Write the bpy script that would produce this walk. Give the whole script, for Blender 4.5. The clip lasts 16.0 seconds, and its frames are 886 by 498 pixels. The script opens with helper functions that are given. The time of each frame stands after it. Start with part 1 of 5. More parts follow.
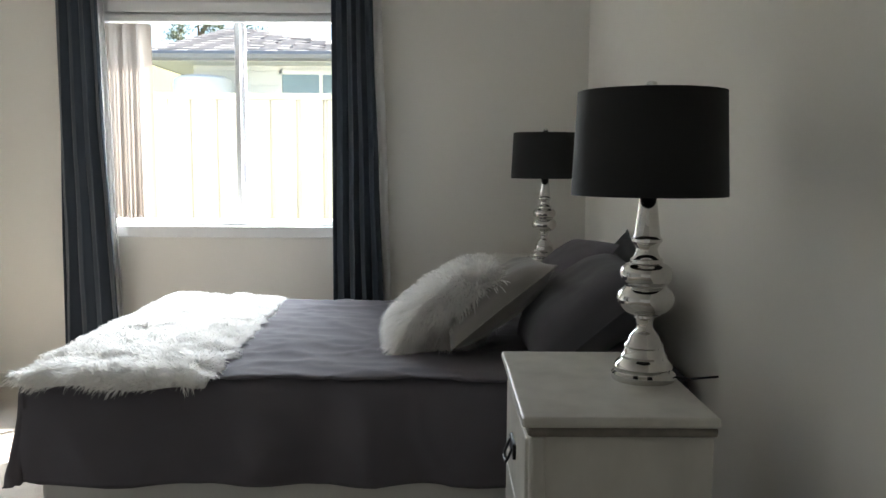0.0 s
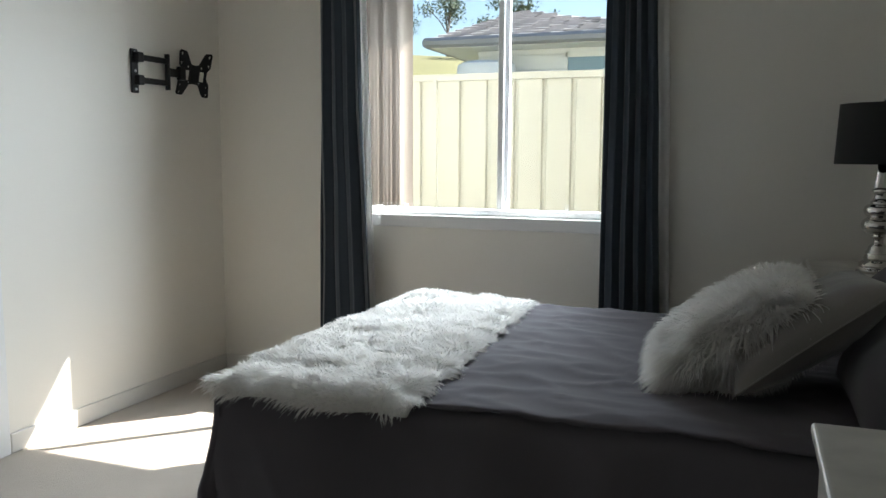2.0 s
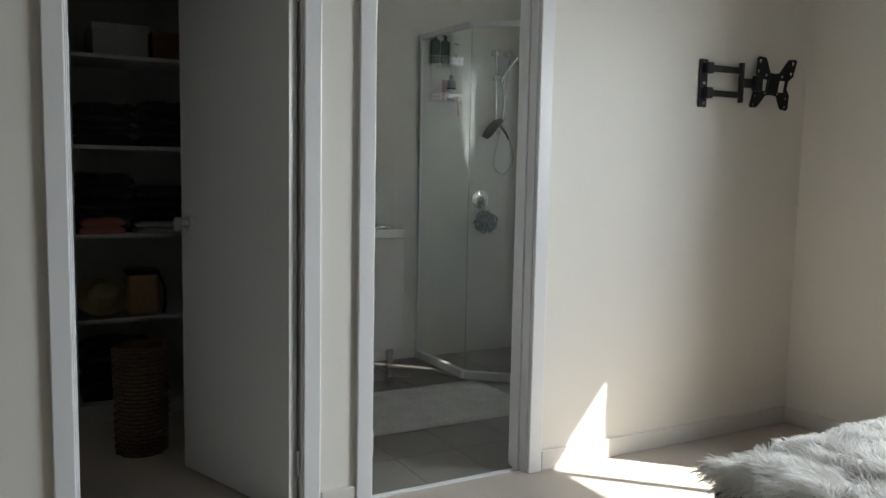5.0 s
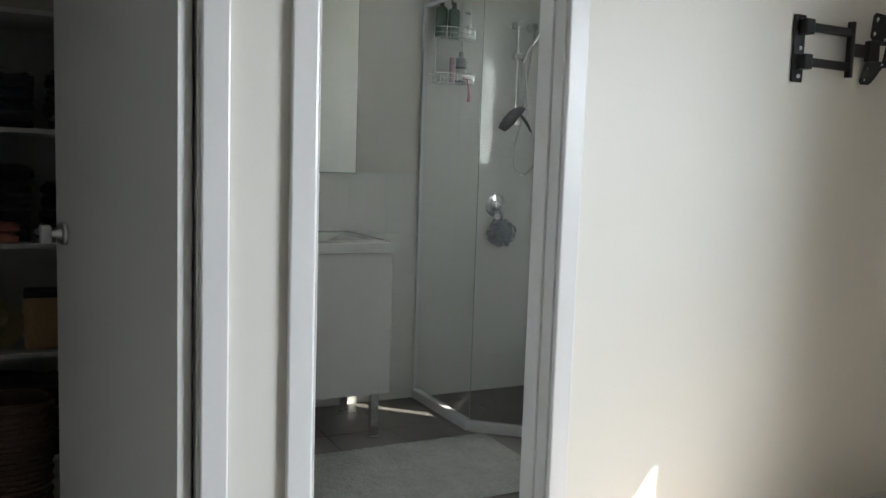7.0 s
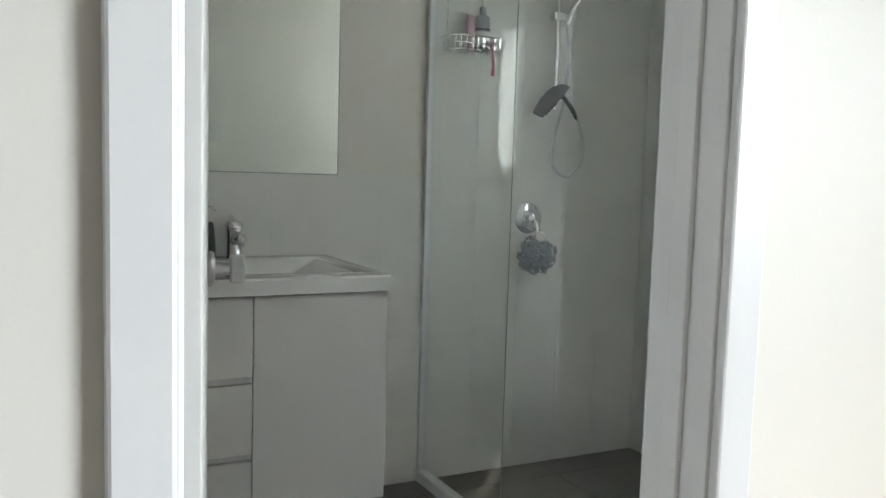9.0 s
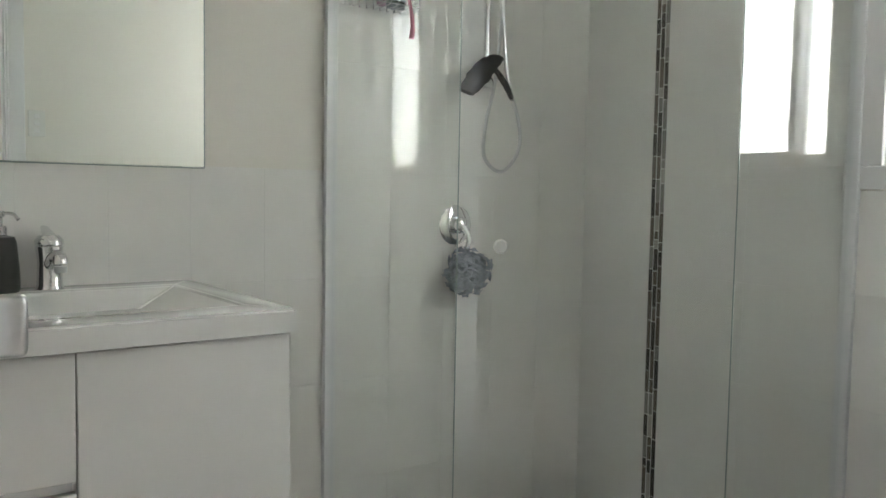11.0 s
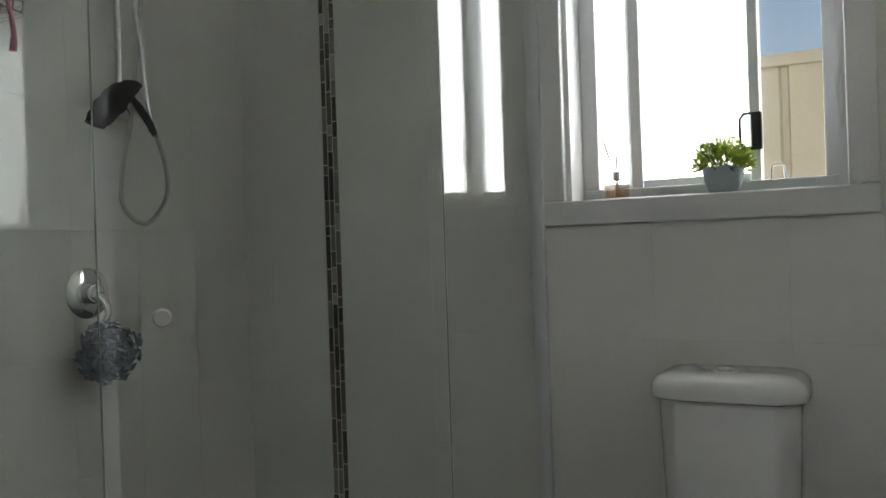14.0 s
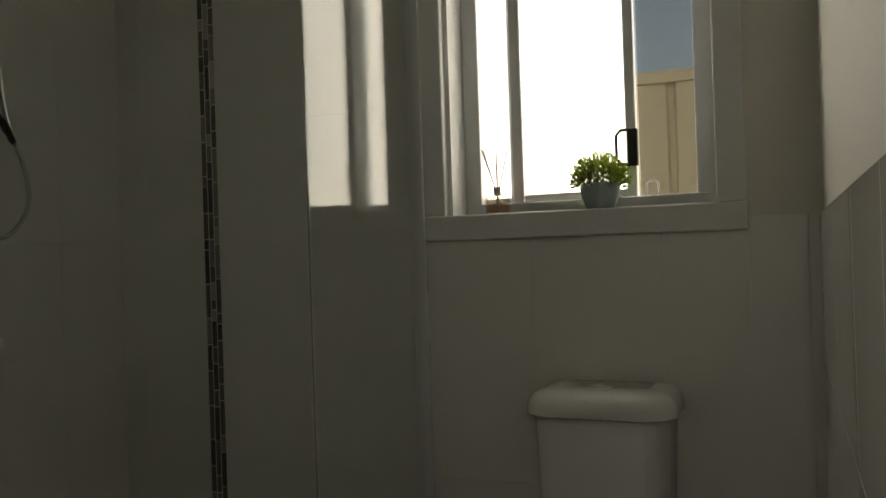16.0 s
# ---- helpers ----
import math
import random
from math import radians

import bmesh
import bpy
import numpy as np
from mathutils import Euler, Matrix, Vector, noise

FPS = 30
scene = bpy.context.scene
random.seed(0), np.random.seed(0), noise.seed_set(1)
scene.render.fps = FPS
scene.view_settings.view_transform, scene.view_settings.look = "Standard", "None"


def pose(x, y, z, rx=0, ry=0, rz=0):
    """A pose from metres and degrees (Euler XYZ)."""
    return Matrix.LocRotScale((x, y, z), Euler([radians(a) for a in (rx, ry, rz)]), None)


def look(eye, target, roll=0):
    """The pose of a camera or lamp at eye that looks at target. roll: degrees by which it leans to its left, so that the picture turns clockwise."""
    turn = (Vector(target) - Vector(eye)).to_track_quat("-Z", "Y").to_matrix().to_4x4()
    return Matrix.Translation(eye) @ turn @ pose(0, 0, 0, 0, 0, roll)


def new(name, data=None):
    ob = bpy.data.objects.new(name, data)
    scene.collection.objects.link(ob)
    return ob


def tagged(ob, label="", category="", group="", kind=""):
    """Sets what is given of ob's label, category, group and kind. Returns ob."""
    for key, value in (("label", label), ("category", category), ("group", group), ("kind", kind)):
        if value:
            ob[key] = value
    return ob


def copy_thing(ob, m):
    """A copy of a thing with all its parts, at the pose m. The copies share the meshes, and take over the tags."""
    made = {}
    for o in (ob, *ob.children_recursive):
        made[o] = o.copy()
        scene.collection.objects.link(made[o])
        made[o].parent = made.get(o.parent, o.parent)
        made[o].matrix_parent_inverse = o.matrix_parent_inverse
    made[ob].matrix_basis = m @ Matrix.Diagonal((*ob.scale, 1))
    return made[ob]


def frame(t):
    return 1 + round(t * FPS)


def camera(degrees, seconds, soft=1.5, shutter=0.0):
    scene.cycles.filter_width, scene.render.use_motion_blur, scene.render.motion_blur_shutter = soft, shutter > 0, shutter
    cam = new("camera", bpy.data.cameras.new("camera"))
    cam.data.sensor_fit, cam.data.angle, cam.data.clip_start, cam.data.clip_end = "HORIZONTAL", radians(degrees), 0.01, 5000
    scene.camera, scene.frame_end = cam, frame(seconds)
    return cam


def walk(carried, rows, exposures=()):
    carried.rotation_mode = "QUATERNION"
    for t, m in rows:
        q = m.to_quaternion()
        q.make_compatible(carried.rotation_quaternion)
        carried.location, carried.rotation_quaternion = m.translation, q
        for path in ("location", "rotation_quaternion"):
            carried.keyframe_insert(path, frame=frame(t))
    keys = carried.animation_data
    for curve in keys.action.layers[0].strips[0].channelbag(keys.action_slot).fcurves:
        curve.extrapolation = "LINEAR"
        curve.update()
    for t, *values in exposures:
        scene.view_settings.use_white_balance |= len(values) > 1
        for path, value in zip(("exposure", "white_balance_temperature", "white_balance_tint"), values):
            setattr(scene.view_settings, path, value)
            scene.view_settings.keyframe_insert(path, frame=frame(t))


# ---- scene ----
cam = camera(56.9, 16.0)
PATH = [
    (0, (0.312, 0.626, 1.292), (0.313, 2.616, 1.087), 0.3),
    (0.5, (0.347, 0.804, 1.273), (0.256, 2.791, 1.069), 0.3),
    (1, (0.389, 0.967, 1.275), (0.039, 2.924, 1.059), 0.1),
    (1.5, (0.383, 1.114, 1.254), (-0.107, 3.04, 1.031), 0.0),
    (2, (0.352, 1.268, 1.25), (-0.342, 3.13, 1.023), 0.3),
    (2.5, (0.344, 1.4, 1.228), (-0.576, 3.163, 1.011), -0.0),
    (3, (0.359, 1.521, 1.231), (-0.813, 3.128, 1.027), 1.0),
    (3.5, (0.406, 1.642, 1.258), (-1.026, 3.025, 1.06), 2.1),
    (4, (0.409, 1.677, 1.257), (-1.224, 2.814, 1.057), 2.2),
    (4.2, (0.394, 1.685, 1.272), (-1.292, 2.74, 1.064), 2.0),
    (6.3, (-0.261, 2.128, 1.257), (-2.03, 3.039, 1.053), 1.5),
    (6.5, (-0.33, 2.225, 1.274), (-2.108, 3.117, 1.068), 2.0),
    (7, (-0.613, 2.349, 1.234), (-2.387, 3.251, 1.038), 1.9),
    (7.5, (-0.923, 2.473, 1.24), (-2.7, 3.371, 1.046), 2.0),
    (8, (-1.204, 2.624, 1.225), (-2.98, 3.525, 1.038), 2.0),
    (8.2, (-1.31, 2.673, 1.225), (-3.085, 3.575, 1.039), 1.9),
    (10.3, (-2.197, 3.007, 1.147), (-3.979, 3.899, 0.984), 1.6),
    (10.5, (-2.268, 3.022, 1.145), (-4.009, 3.992, 0.983), 1.6),
    (11, (-2.435, 3.062, 1.137), (-4.04, 4.248, 1.004), 1.0),
    (11.5, (-2.546, 3.098, 1.13), (-4.132, 4.31, 1.003), 0.8),
    (12, (-2.642, 3.142, 1.137), (-4.233, 4.346, 1.007), 0.8),
    (12.5, (-2.724, 3.166, 1.137), (-4.285, 4.413, 1.05), 0.2),
    (13, (-2.763, 3.204, 1.134), (-4.148, 4.646, 1.075), -1.9),
    (13.5, (-2.747, 3.263, 1.155), (-3.934, 4.872, 1.101), -2.3),
    (14, (-2.764, 3.279, 1.125), (-3.718, 5.037, 1.122), -1.9),
    (14.5, (-2.714, 3.331, 1.133), (-3.562, 5.143, 1.139), -1.8),
    (15, (-2.712, 3.361, 1.119), (-3.436, 5.225, 1.151), -1.9),
    (15.5, (-2.71, 3.366, 1.128), (-3.413, 5.239, 1.156), -2.1),
    (16, (-2.69, 3.362, 1.142), (-3.469, 5.204, 1.15), -1.9),
]
walk(cam, [(t, look(eye, target, roll)) for t, eye, target, roll in PATH],
     exposures=[(0, 2.95, 6350, 10), (1, 2.8, 6350, 10), (1.5, 2.45, 6300, 9), (2.5, 1.85, 6150, 6), (3, 1.6, 6200, 5), (3.5, 1.42, 6400, 8), (4.2, 1.7, 6450, 9), (6.3, 2.25, 6400, 9), (7, 2.4, 6350, 9), (8.2, 2.42, 6400, 9),
                (10.3, 3.75, 6550, 9), (11, 3.45, 6700, 11), (11.5, 3.15, 6650, 12), (12, 3.2, 6600, 13), (13, 3.0, 6600, 13), (13.6, 2.6, 6600, 12), (14.2, 1.95, 6550, 11), (15, 1.15, 6800, 10), (15.5, 1.05, 7600, 10), (16, 1.05, 8300, 10)])

# ---- light ----
SUN_DIR = Vector((1.0, 1.0, 1.25)).normalized()   # towards the sun
world = bpy.data.worlds.new("sky")
scene.world = world
world.use_nodes = True
wn, wl = world.node_tree.nodes, world.node_tree.links
sky = wn.new("ShaderNodeTexSky")
sky.sky_type = "NISHITA"
sky.sun_disc = False
sky.sun_elevation = math.asin(SUN_DIR.z)
sky.sun_rotation = math.atan2(SUN_DIR.x, SUN_DIR.y)
wl.new(sky.outputs[0], wn["Background"].inputs[0])
wn["Background"].inputs[1].default_value = 0.05
sun = new("sun", bpy.data.lights.new("sun", "SUN"))
sun.data.energy, sun.data.angle, sun.data.color = 5.0, radians(0.5), (1.0, 0.95, 0.86)
sun.matrix_world = look(SUN_DIR * 40, (0, 0, 0))


def window_light(name, at, aim, w, h, power, spread=180):
    """Light of the bright sky that falls in through a window."""
    ob = new(name, bpy.data.lights.new(name, "AREA"))
    ob.data.shape, ob.data.size, ob.data.size_y, ob.data.energy = "RECTANGLE", w, h, power
    ob.data.color = (0.87, 0.94, 1.0)
    ob.data.spread = radians(spread)
    ob.matrix_world = look(at, aim)
    return ob


# ---- materials ----
def material(name, colour, rough=0.6, metal=0.0, scale=30.0, vary=0.06, bump=0.1, bump_scale=None, spec=0.5,
             coat=0.0, sheen=0.0, blotch=1.5, transmission=0.0, ior=1.45, per_object=0.0, stretch=(1, 1, 1), depth=0.002):
    m = bpy.data.materials.new(name)
    m.use_nodes = True
    n, l = m.node_tree.nodes, m.node_tree.links
    b = n["Principled BSDF"]
    b.inputs["Roughness"].default_value = rough
    b.inputs["Metallic"].default_value = metal
    b.inputs["Specular IOR Level"].default_value = spec
    b.inputs["Coat Weight"].default_value = coat
    b.inputs["Sheen Weight"].default_value = sheen
    b.inputs["Transmission Weight"].default_value = transmission
    b.inputs["IOR"].default_value = ior
    co = n.new("ShaderNodeTexCoord")
    mp = n.new("ShaderNodeMapping")
    mp.inputs["Scale"].default_value = stretch
    l.new(co.outputs["Object"], mp.inputs[0])
    fine = n.new("ShaderNodeTexNoise")
    fine.inputs["Scale"].default_value = scale
    fine.inputs["Detail"].default_value = 4
    l.new(mp.outputs[0], fine.inputs["Vector"])
    big = n.new("ShaderNodeTexNoise")
    big.inputs["Scale"].default_value = blotch
    big.inputs["Detail"].default_value = 3
    l.new(co.outputs["Object"], big.inputs["Vector"])
    add = n.new("ShaderNodeMath")
    add.operation = "ADD"
    l.new(fine.outputs["Fac"], add.inputs[0])
    l.new(big.outputs["Fac"], add.inputs[1])
    last = add
    if per_object:
        info = n.new("ShaderNodeObjectInfo")
        mul = n.new("ShaderNodeMath")
        mul.operation = "MULTIPLY_ADD"
        mul.inputs[1].default_value = per_object
        l.new(info.outputs["Random"], mul.inputs[0])
        l.new(add.outputs[0], mul.inputs[2])
        last = mul
    ramp = n.new("ShaderNodeMapRange")
    ramp.inputs["From Min"].default_value = 0.6
    ramp.inputs["From Max"].default_value = 1.4 + per_object
    ramp.inputs["To Min"].default_value = 1 - vary
    ramp.inputs["To Max"].default_value = 1 + vary
    l.new(last.outputs[0], ramp.inputs["Value"])
    mix = n.new("ShaderNodeVectorMath")
    mix.operation = "SCALE"
    mix.inputs[0].default_value = colour
    l.new(ramp.outputs[0], mix.inputs["Scale"])
    l.new(mix.outputs[0], b.inputs["Base Color"])
    if bump:
        bt = n.new("ShaderNodeTexNoise")
        bt.inputs["Scale"].default_value = bump_scale or scale
        bt.inputs["Detail"].default_value = 5
        l.new(mp.outputs[0], bt.inputs["Vector"])
        bp = n.new("ShaderNodeBump")
        bp.inputs["Strength"].default_value = bump
        bp.inputs["Distance"].default_value = depth
        l.new(bt.outputs["Fac"], bp.inputs["Height"])
        l.new(bp.outputs[0], b.inputs["Normal"])
    return m


wall_paint = material("wall_paint", (0.76, 0.735, 0.68), 0.55, scale=180, vary=0.02, bump=0.15, depth=0.0008, blotch=0.8)
ceiling_paint = material("ceiling_paint", (0.8, 0.79, 0.76), 0.7, scale=120, vary=0.015, bump=0.1, depth=0.0008)
trim_paint = material("trim_paint", (0.74, 0.74, 0.74), 0.3, scale=60, vary=0.02, bump=0.06, depth=0.0006)
carpet = material("carpet", (0.46, 0.40, 0.335), 0.95, scale=420, vary=0.2, bump=0.9, depth=0.004, sheen=0.3, blotch=2.5, spec=0.1)
bath_tile = material("bath_tile", (0.20, 0.185, 0.17), 0.28, scale=35, vary=0.08, bump=0.05, per_object=0.15)
grout_dark = material("grout_dark", (0.13, 0.12, 0.11), 0.9, scale=200, vary=0.1, bump=0.3)
white_tile = material("white_tile", (0.80, 0.79, 0.765), 0.035, scale=6, vary=0.015, bump=0.012, bump_scale=4, depth=0.002, per_object=0.1)
grout_white = material("grout_white", (0.76, 0.755, 0.73), 0.5, scale=150, vary=0.05, bump=0.2)
door_paint = material("door_paint", (0.62, 0.62, 0.60), 0.35, scale=50, vary=0.02, bump=0.05)
skirting_paint = material("skirting_paint", (0.67, 0.65, 0.61), 0.35, scale=60, vary=0.02, bump=0.05)

# ---- building helpers ----
WORLD = {}


def finish(ob, parent=None, place=None):
    WORLD[ob] = place or Matrix()
    if parent is not None:
        ob.parent = parent
        ob.matrix_parent_inverse = WORLD[parent].inverted()
    return ob


def mesh_of(name, bm, mat, smooth=False):
    me = bpy.data.meshes.new(name)
    bmesh.ops.recalc_face_normals(bm, faces=bm.faces)
    bm.to_mesh(me)
    bm.free()
    me.materials.append(mat)
    if smooth:
        me.polygons.foreach_set("use_smooth", [True] * len(me.polygons))
        me.set_sharp_from_angle(angle=radians(38))
    return me


def part(name, bm, mat, parent=None, label="", smooth=False, kind=""):
    ob = finish(new(name, mesh_of(name, bm, mat, smooth)), parent)
    return tagged(ob, label, kind=kind)


def raw_part(name, verts, faces, mat, parent=None, label="", smooth=False, kind=""):
    me = bpy.data.meshes.new(name)
    me.from_pydata(verts, [], faces)
    me.materials.append(mat)
    if smooth:
        me.polygons.foreach_set("use_smooth", [True] * len(me.polygons))
    ob = finish(new(name, me), parent)
    return tagged(ob, label, kind=kind)


def thing(name, label, category, at=(0, 0, 0), group=""):
    ob = new(name)
    ob.empty_display_size = 0.1
    ob.location = at
    finish(ob, None, Matrix.Translation(at))
    return tagged(ob, label, category, group)


def structure(name, bm, mat, label="", category="", smooth=False):
    ob = part(name, bm, mat, None, label, smooth, "structure")
    return tagged(ob, category=category or name.split("_")[0])


def box(x0, x1, y0, y1, z0, z1, bevel=0.0, bm=None, seg=2, m=None):
    out = bm or bmesh.new()
    made = bmesh.ops.create_cube(out, size=1.0)["verts"]
    t = Matrix.Translation(((x0 + x1) / 2, (y0 + y1) / 2, (z0 + z1) / 2)) @ Matrix.Diagonal((x1 - x0, y1 - y0, z1 - z0, 1))
    bmesh.ops.transform(out, matrix=(m @ t) if m else t, verts=made)
    if bevel:
        edges = list({e for v in made for e in v.link_edges})
        bmesh.ops.bevel(out, geom=edges, offset=bevel, segments=seg, profile=0.5, affect="EDGES")
    return out


def boxes(rows, bevel=0.0, seg=2):
    bm = bmesh.new()
    for r in rows:
        box(*r, bevel, bm, seg)
    return bm


def lathe(profile, at=(0, 0, 0), steps=40, m=None, bm=None):
    """A turned solid from (radius, height) pairs about the upright axis."""
    out = bm or bmesh.new()
    rings = []
    place = m or Matrix.Translation(at)
    for r, z in profile:
        if r < 1e-5:
            rings.append([out.verts.new(place @ Vector((0, 0, z)))])
        else:
            rings.append([out.verts.new(place @ Vector((r * math.cos(2 * math.pi * k / steps), r * math.sin(2 * math.pi * k / steps), z))) for k in range(steps)])
    for a, b in zip(rings, rings[1:]):
        for k in range(steps):
            q = [a[k % len(a)], a[(k + 1) % len(a)], b[(k + 1) % len(b)], b[k % len(b)]]
            q = list(dict.fromkeys(q))
            if len(q) > 2:
                out.faces.new(q)
    return out


def tube(points, radius, steps=8, bm=None, closed=False, flat=1.0):
    """A round bar along points. radius: one number or one for each point."""
    out = bm or bmesh.new()
    pts = [Vector(p) for p in points]
    rings, up = [], Vector((0.13, 0.21, 0.97))
    for i, p in enumerate(pts):
        a = pts[i - 1] if (i or closed) else p
        b = pts[(i + 1) % len(pts)] if (i < len(pts) - 1 or closed) else p
        way = (b - a).normalized()
        if abs(way.dot(up)) > 0.98:
            up = Vector((0.9, 0.3, 0.1))
        side = way.cross(up).normalized()
        up = side.cross(way).normalized()
        r = radius[i] if isinstance(radius, (list, tuple)) else radius
        rings.append([out.verts.new(p + side * r * math.cos(2 * math.pi * k / steps) + up * r * flat * math.sin(2 * math.pi * k / steps)) for k in range(steps)])
    pairs = list(zip(rings, rings[1:])) + ([(rings[-1], rings[0])] if closed else [])
    for a, b in pairs:
        for k in range(steps):
            out.faces.new((a[k], a[(k + 1) % steps], b[(k + 1) % steps], b[k]))
    if not closed:
        out.faces.new(rings[0])
        out.faces.new(rings[-1])
    return out


def smooth_path(points, per=6):
    """A curve through the points (Catmull-Rom)."""
    p = [Vector(q) for q in points]
    out = []
    for i in range(len(p) - 1):
        a, b, c, d = p[max(i - 1, 0)], p[i], p[i + 1], p[min(i + 2, len(p) - 1)]
        for k in range(per):
            t = k / per
            out.append(0.5 * (2 * b + (c - a) * t + (2 * a - 5 * b + 4 * c - d) * t * t + (3 * b - a - 3 * c + d) * t ** 3))
    return out + [p[-1]]


def glass_material(name, rough=0.0, colour=(0.97, 0.99, 0.98), mirror=0.0):
    m = bpy.data.materials.new(name)
    m.use_nodes = True
    n, l = m.node_tree.nodes, m.node_tree.links
    n.remove(n["Principled BSDF"])
    clear = n.new("ShaderNodeBsdfTransparent")
    clear.inputs[0].default_value = (*colour, 1)
    gloss = n.new("ShaderNodeBsdfGlossy")
    gloss.inputs["Roughness"].default_value = rough
    facing = n.new("ShaderNodeLayerWeight")
    facing.inputs[0].default_value = 0.5
    fifth = n.new("ShaderNodeMath")
    fifth.operation = "POWER"
    fifth.inputs[1].default_value = 4.0
    l.new(facing.outputs["Facing"], fifth.inputs[0])
    fres = n.new("ShaderNodeMath")
    fres.operation = "MULTIPLY_ADD"
    fres.inputs[1].default_value, fres.inputs[2].default_value = 0.55, 0.035
    l.new(fifth.outputs[0], fres.inputs[0])
    mix = n.new("ShaderNodeMixShader")
    l.new(fres.outputs[0], mix.inputs[0])
    l.new(clear.outputs[0], mix.inputs[1])
    l.new(gloss.outputs[0], mix.inputs[2])
    l.new(mix.outputs[0], n["Material Output"].inputs[0])
    return m


# ---- the plan ----
XR, XT, XE, XM = 1.12, -2.50, -2.62, -4.545      # headboard wall; bedroom and ensuite faces of the door wall; mirror wall
W, YB, CEIL = 5.26, -2.2, 2.45                  # window wall, wall behind, ceiling
OUT = W + 0.24
D1, D2 = (2.965, 3.658), (1.96, 2.685)            # ensuite door and robe door
HEAD = 2.06
BW = (-1.61, -0.13, 0.935, 2.12)                 # bedroom window
EW = (-3.475, -2.832, 1.232, 2.12)              # ensuite window
TILE_TOP = 1.20
YE = 2.88                                       # ensuite side wall by the door

# floors
structure("floor", box(XT - 0.06, XR + 0.1, YB - 0.1, W + 0.1, -0.15, 0.0), carpet, "beige cut-pile carpet on the bedroom floor")
structure("floor_robe", box(-4.5, XT - 0.06, 0.9, 2.80, -0.15, -0.001), carpet, "beige carpet inside the walk-in robe")
bath_floor = structure("floor_ensuite", box(XM - 0.1, XT - 0.06, 2.80, W + 0.1, -0.15, -0.012), grout_dark, "grey floor tiles with dark joints in the ensuite")
structure("ceiling", box(XM - 0.2, XR + 0.1, YB - 0.1, OUT, CEIL, CEIL + 0.12), ceiling_paint, "flat white painted ceiling")

# walls
wall_right = structure("wall_right", box(XR, XR + 0.12, YB - 0.1, W, 0, CEIL), wall_paint, "cream painted wall behind the bed head")
structure("wall_behind", box(XM - 0.2, XR, YB - 0.12, YB, -0.15, CEIL), wall_paint, "cream painted bedroom wall")
bm = boxes([(XE, XT, YB, D2[0] - 0.02, 0, CEIL), (XE, XT, D2[1] + 0.02, D1[0] - 0.02, 0, CEIL), (XE, XT, D1[1] + 0.02, W, -0.1, CEIL),
            (XE, XT, D2[0] - 0.02, D2[1] + 0.02, HEAD, CEIL), (XE, XT, D1[0] - 0.02, D1[1] + 0.02, HEAD, CEIL)])
wall_left = structure("wall_left", bm, wall_paint, "cream painted wall with two doorways")
bm = boxes([(XM - 0.2, EW[0], W, OUT, -0.1, CEIL), (EW[0], EW[1], W, OUT, -0.1, EW[2]), (EW[0], EW[1], W, OUT, EW[3], CEIL),
            (EW[1], BW[0], W, OUT, -0.1, CEIL), (BW[0], BW[1], W, OUT, -0.1, BW[2]), (BW[0], BW[1], W, OUT, BW[3], CEIL),
            (BW[1], XR + 0.12, W, OUT, -0.1, CEIL)])
wall_window = structure("wall_window", bm, wall_paint, "cream painted outer wall with two windows")
wall_mirror = structure("wall_mirror", box(XM - 0.2, XM, YB, W, -0.1, CEIL), wall_paint, "cream painted wall above white tiles")
wall_party = structure("wall_party", box(XM, XE, YE - 0.1, YE, -0.1, CEIL), wall_paint, "cream painted wall between robe and ensuite")

# skirting
def skirting(x0, x1, y0, y1):
    return structure("baseboard", box(x0, x1, y0, y1, 0.0, 0.085, 0.005), skirting_paint, "cream painted timber skirting board", "baseboard")


skirting(XT, XT + 0.014, D1[1] + 0.075, W - 0.014)
skirting(XT, XT + 0.014, D2[1] + 0.075, D1[0] - 0.075)
skirting(XT, XT + 0.014, YB, D2[0] - 0.075)
skirting(XT, XR, W - 0.014, W)
skirting(XR - 0.014, XR, YB, W - 0.014)

# door linings and architraves
def door_frame(name, y0, y1, stop):
    lining = [(XE - 0.002, XT + 0.002, y0 - 0.02, y0, -0.005, HEAD), (XE - 0.002, XT + 0.002, y1, y1 + 0.02, -0.005, HEAD), (XE - 0.002, XT + 0.002, y0, y1, HEAD - 0.02, HEAD),
              (stop, stop + 0.035, y0, y0 + 0.01, 0, HEAD - 0.02), (stop, stop + 0.035, y1 - 0.01, y1, 0, HEAD - 0.02)]
    f = structure(name, boxes(lining, 0.002), trim_paint, "white painted door lining", "door frame")
    w = 0.064
    for x0, x1 in ((XT, XT + 0.018), (XE - 0.018, XE)):
        part("architrave", box(x0, x1, y0 - 0.006 - w, y0 - 0.006, 0, HEAD + w, 0.005), trim_paint, f)
        part("architrave", box(x0, x1, y1 + 0.006, y1 + 0.006 + w, 0, HEAD + w, 0.005), trim_paint, f)
        part("architrave", box(x0, x1, y0 - 0.006, y1 + 0.006, HEAD, HEAD + w, 0.005), trim_paint, f)
    return f


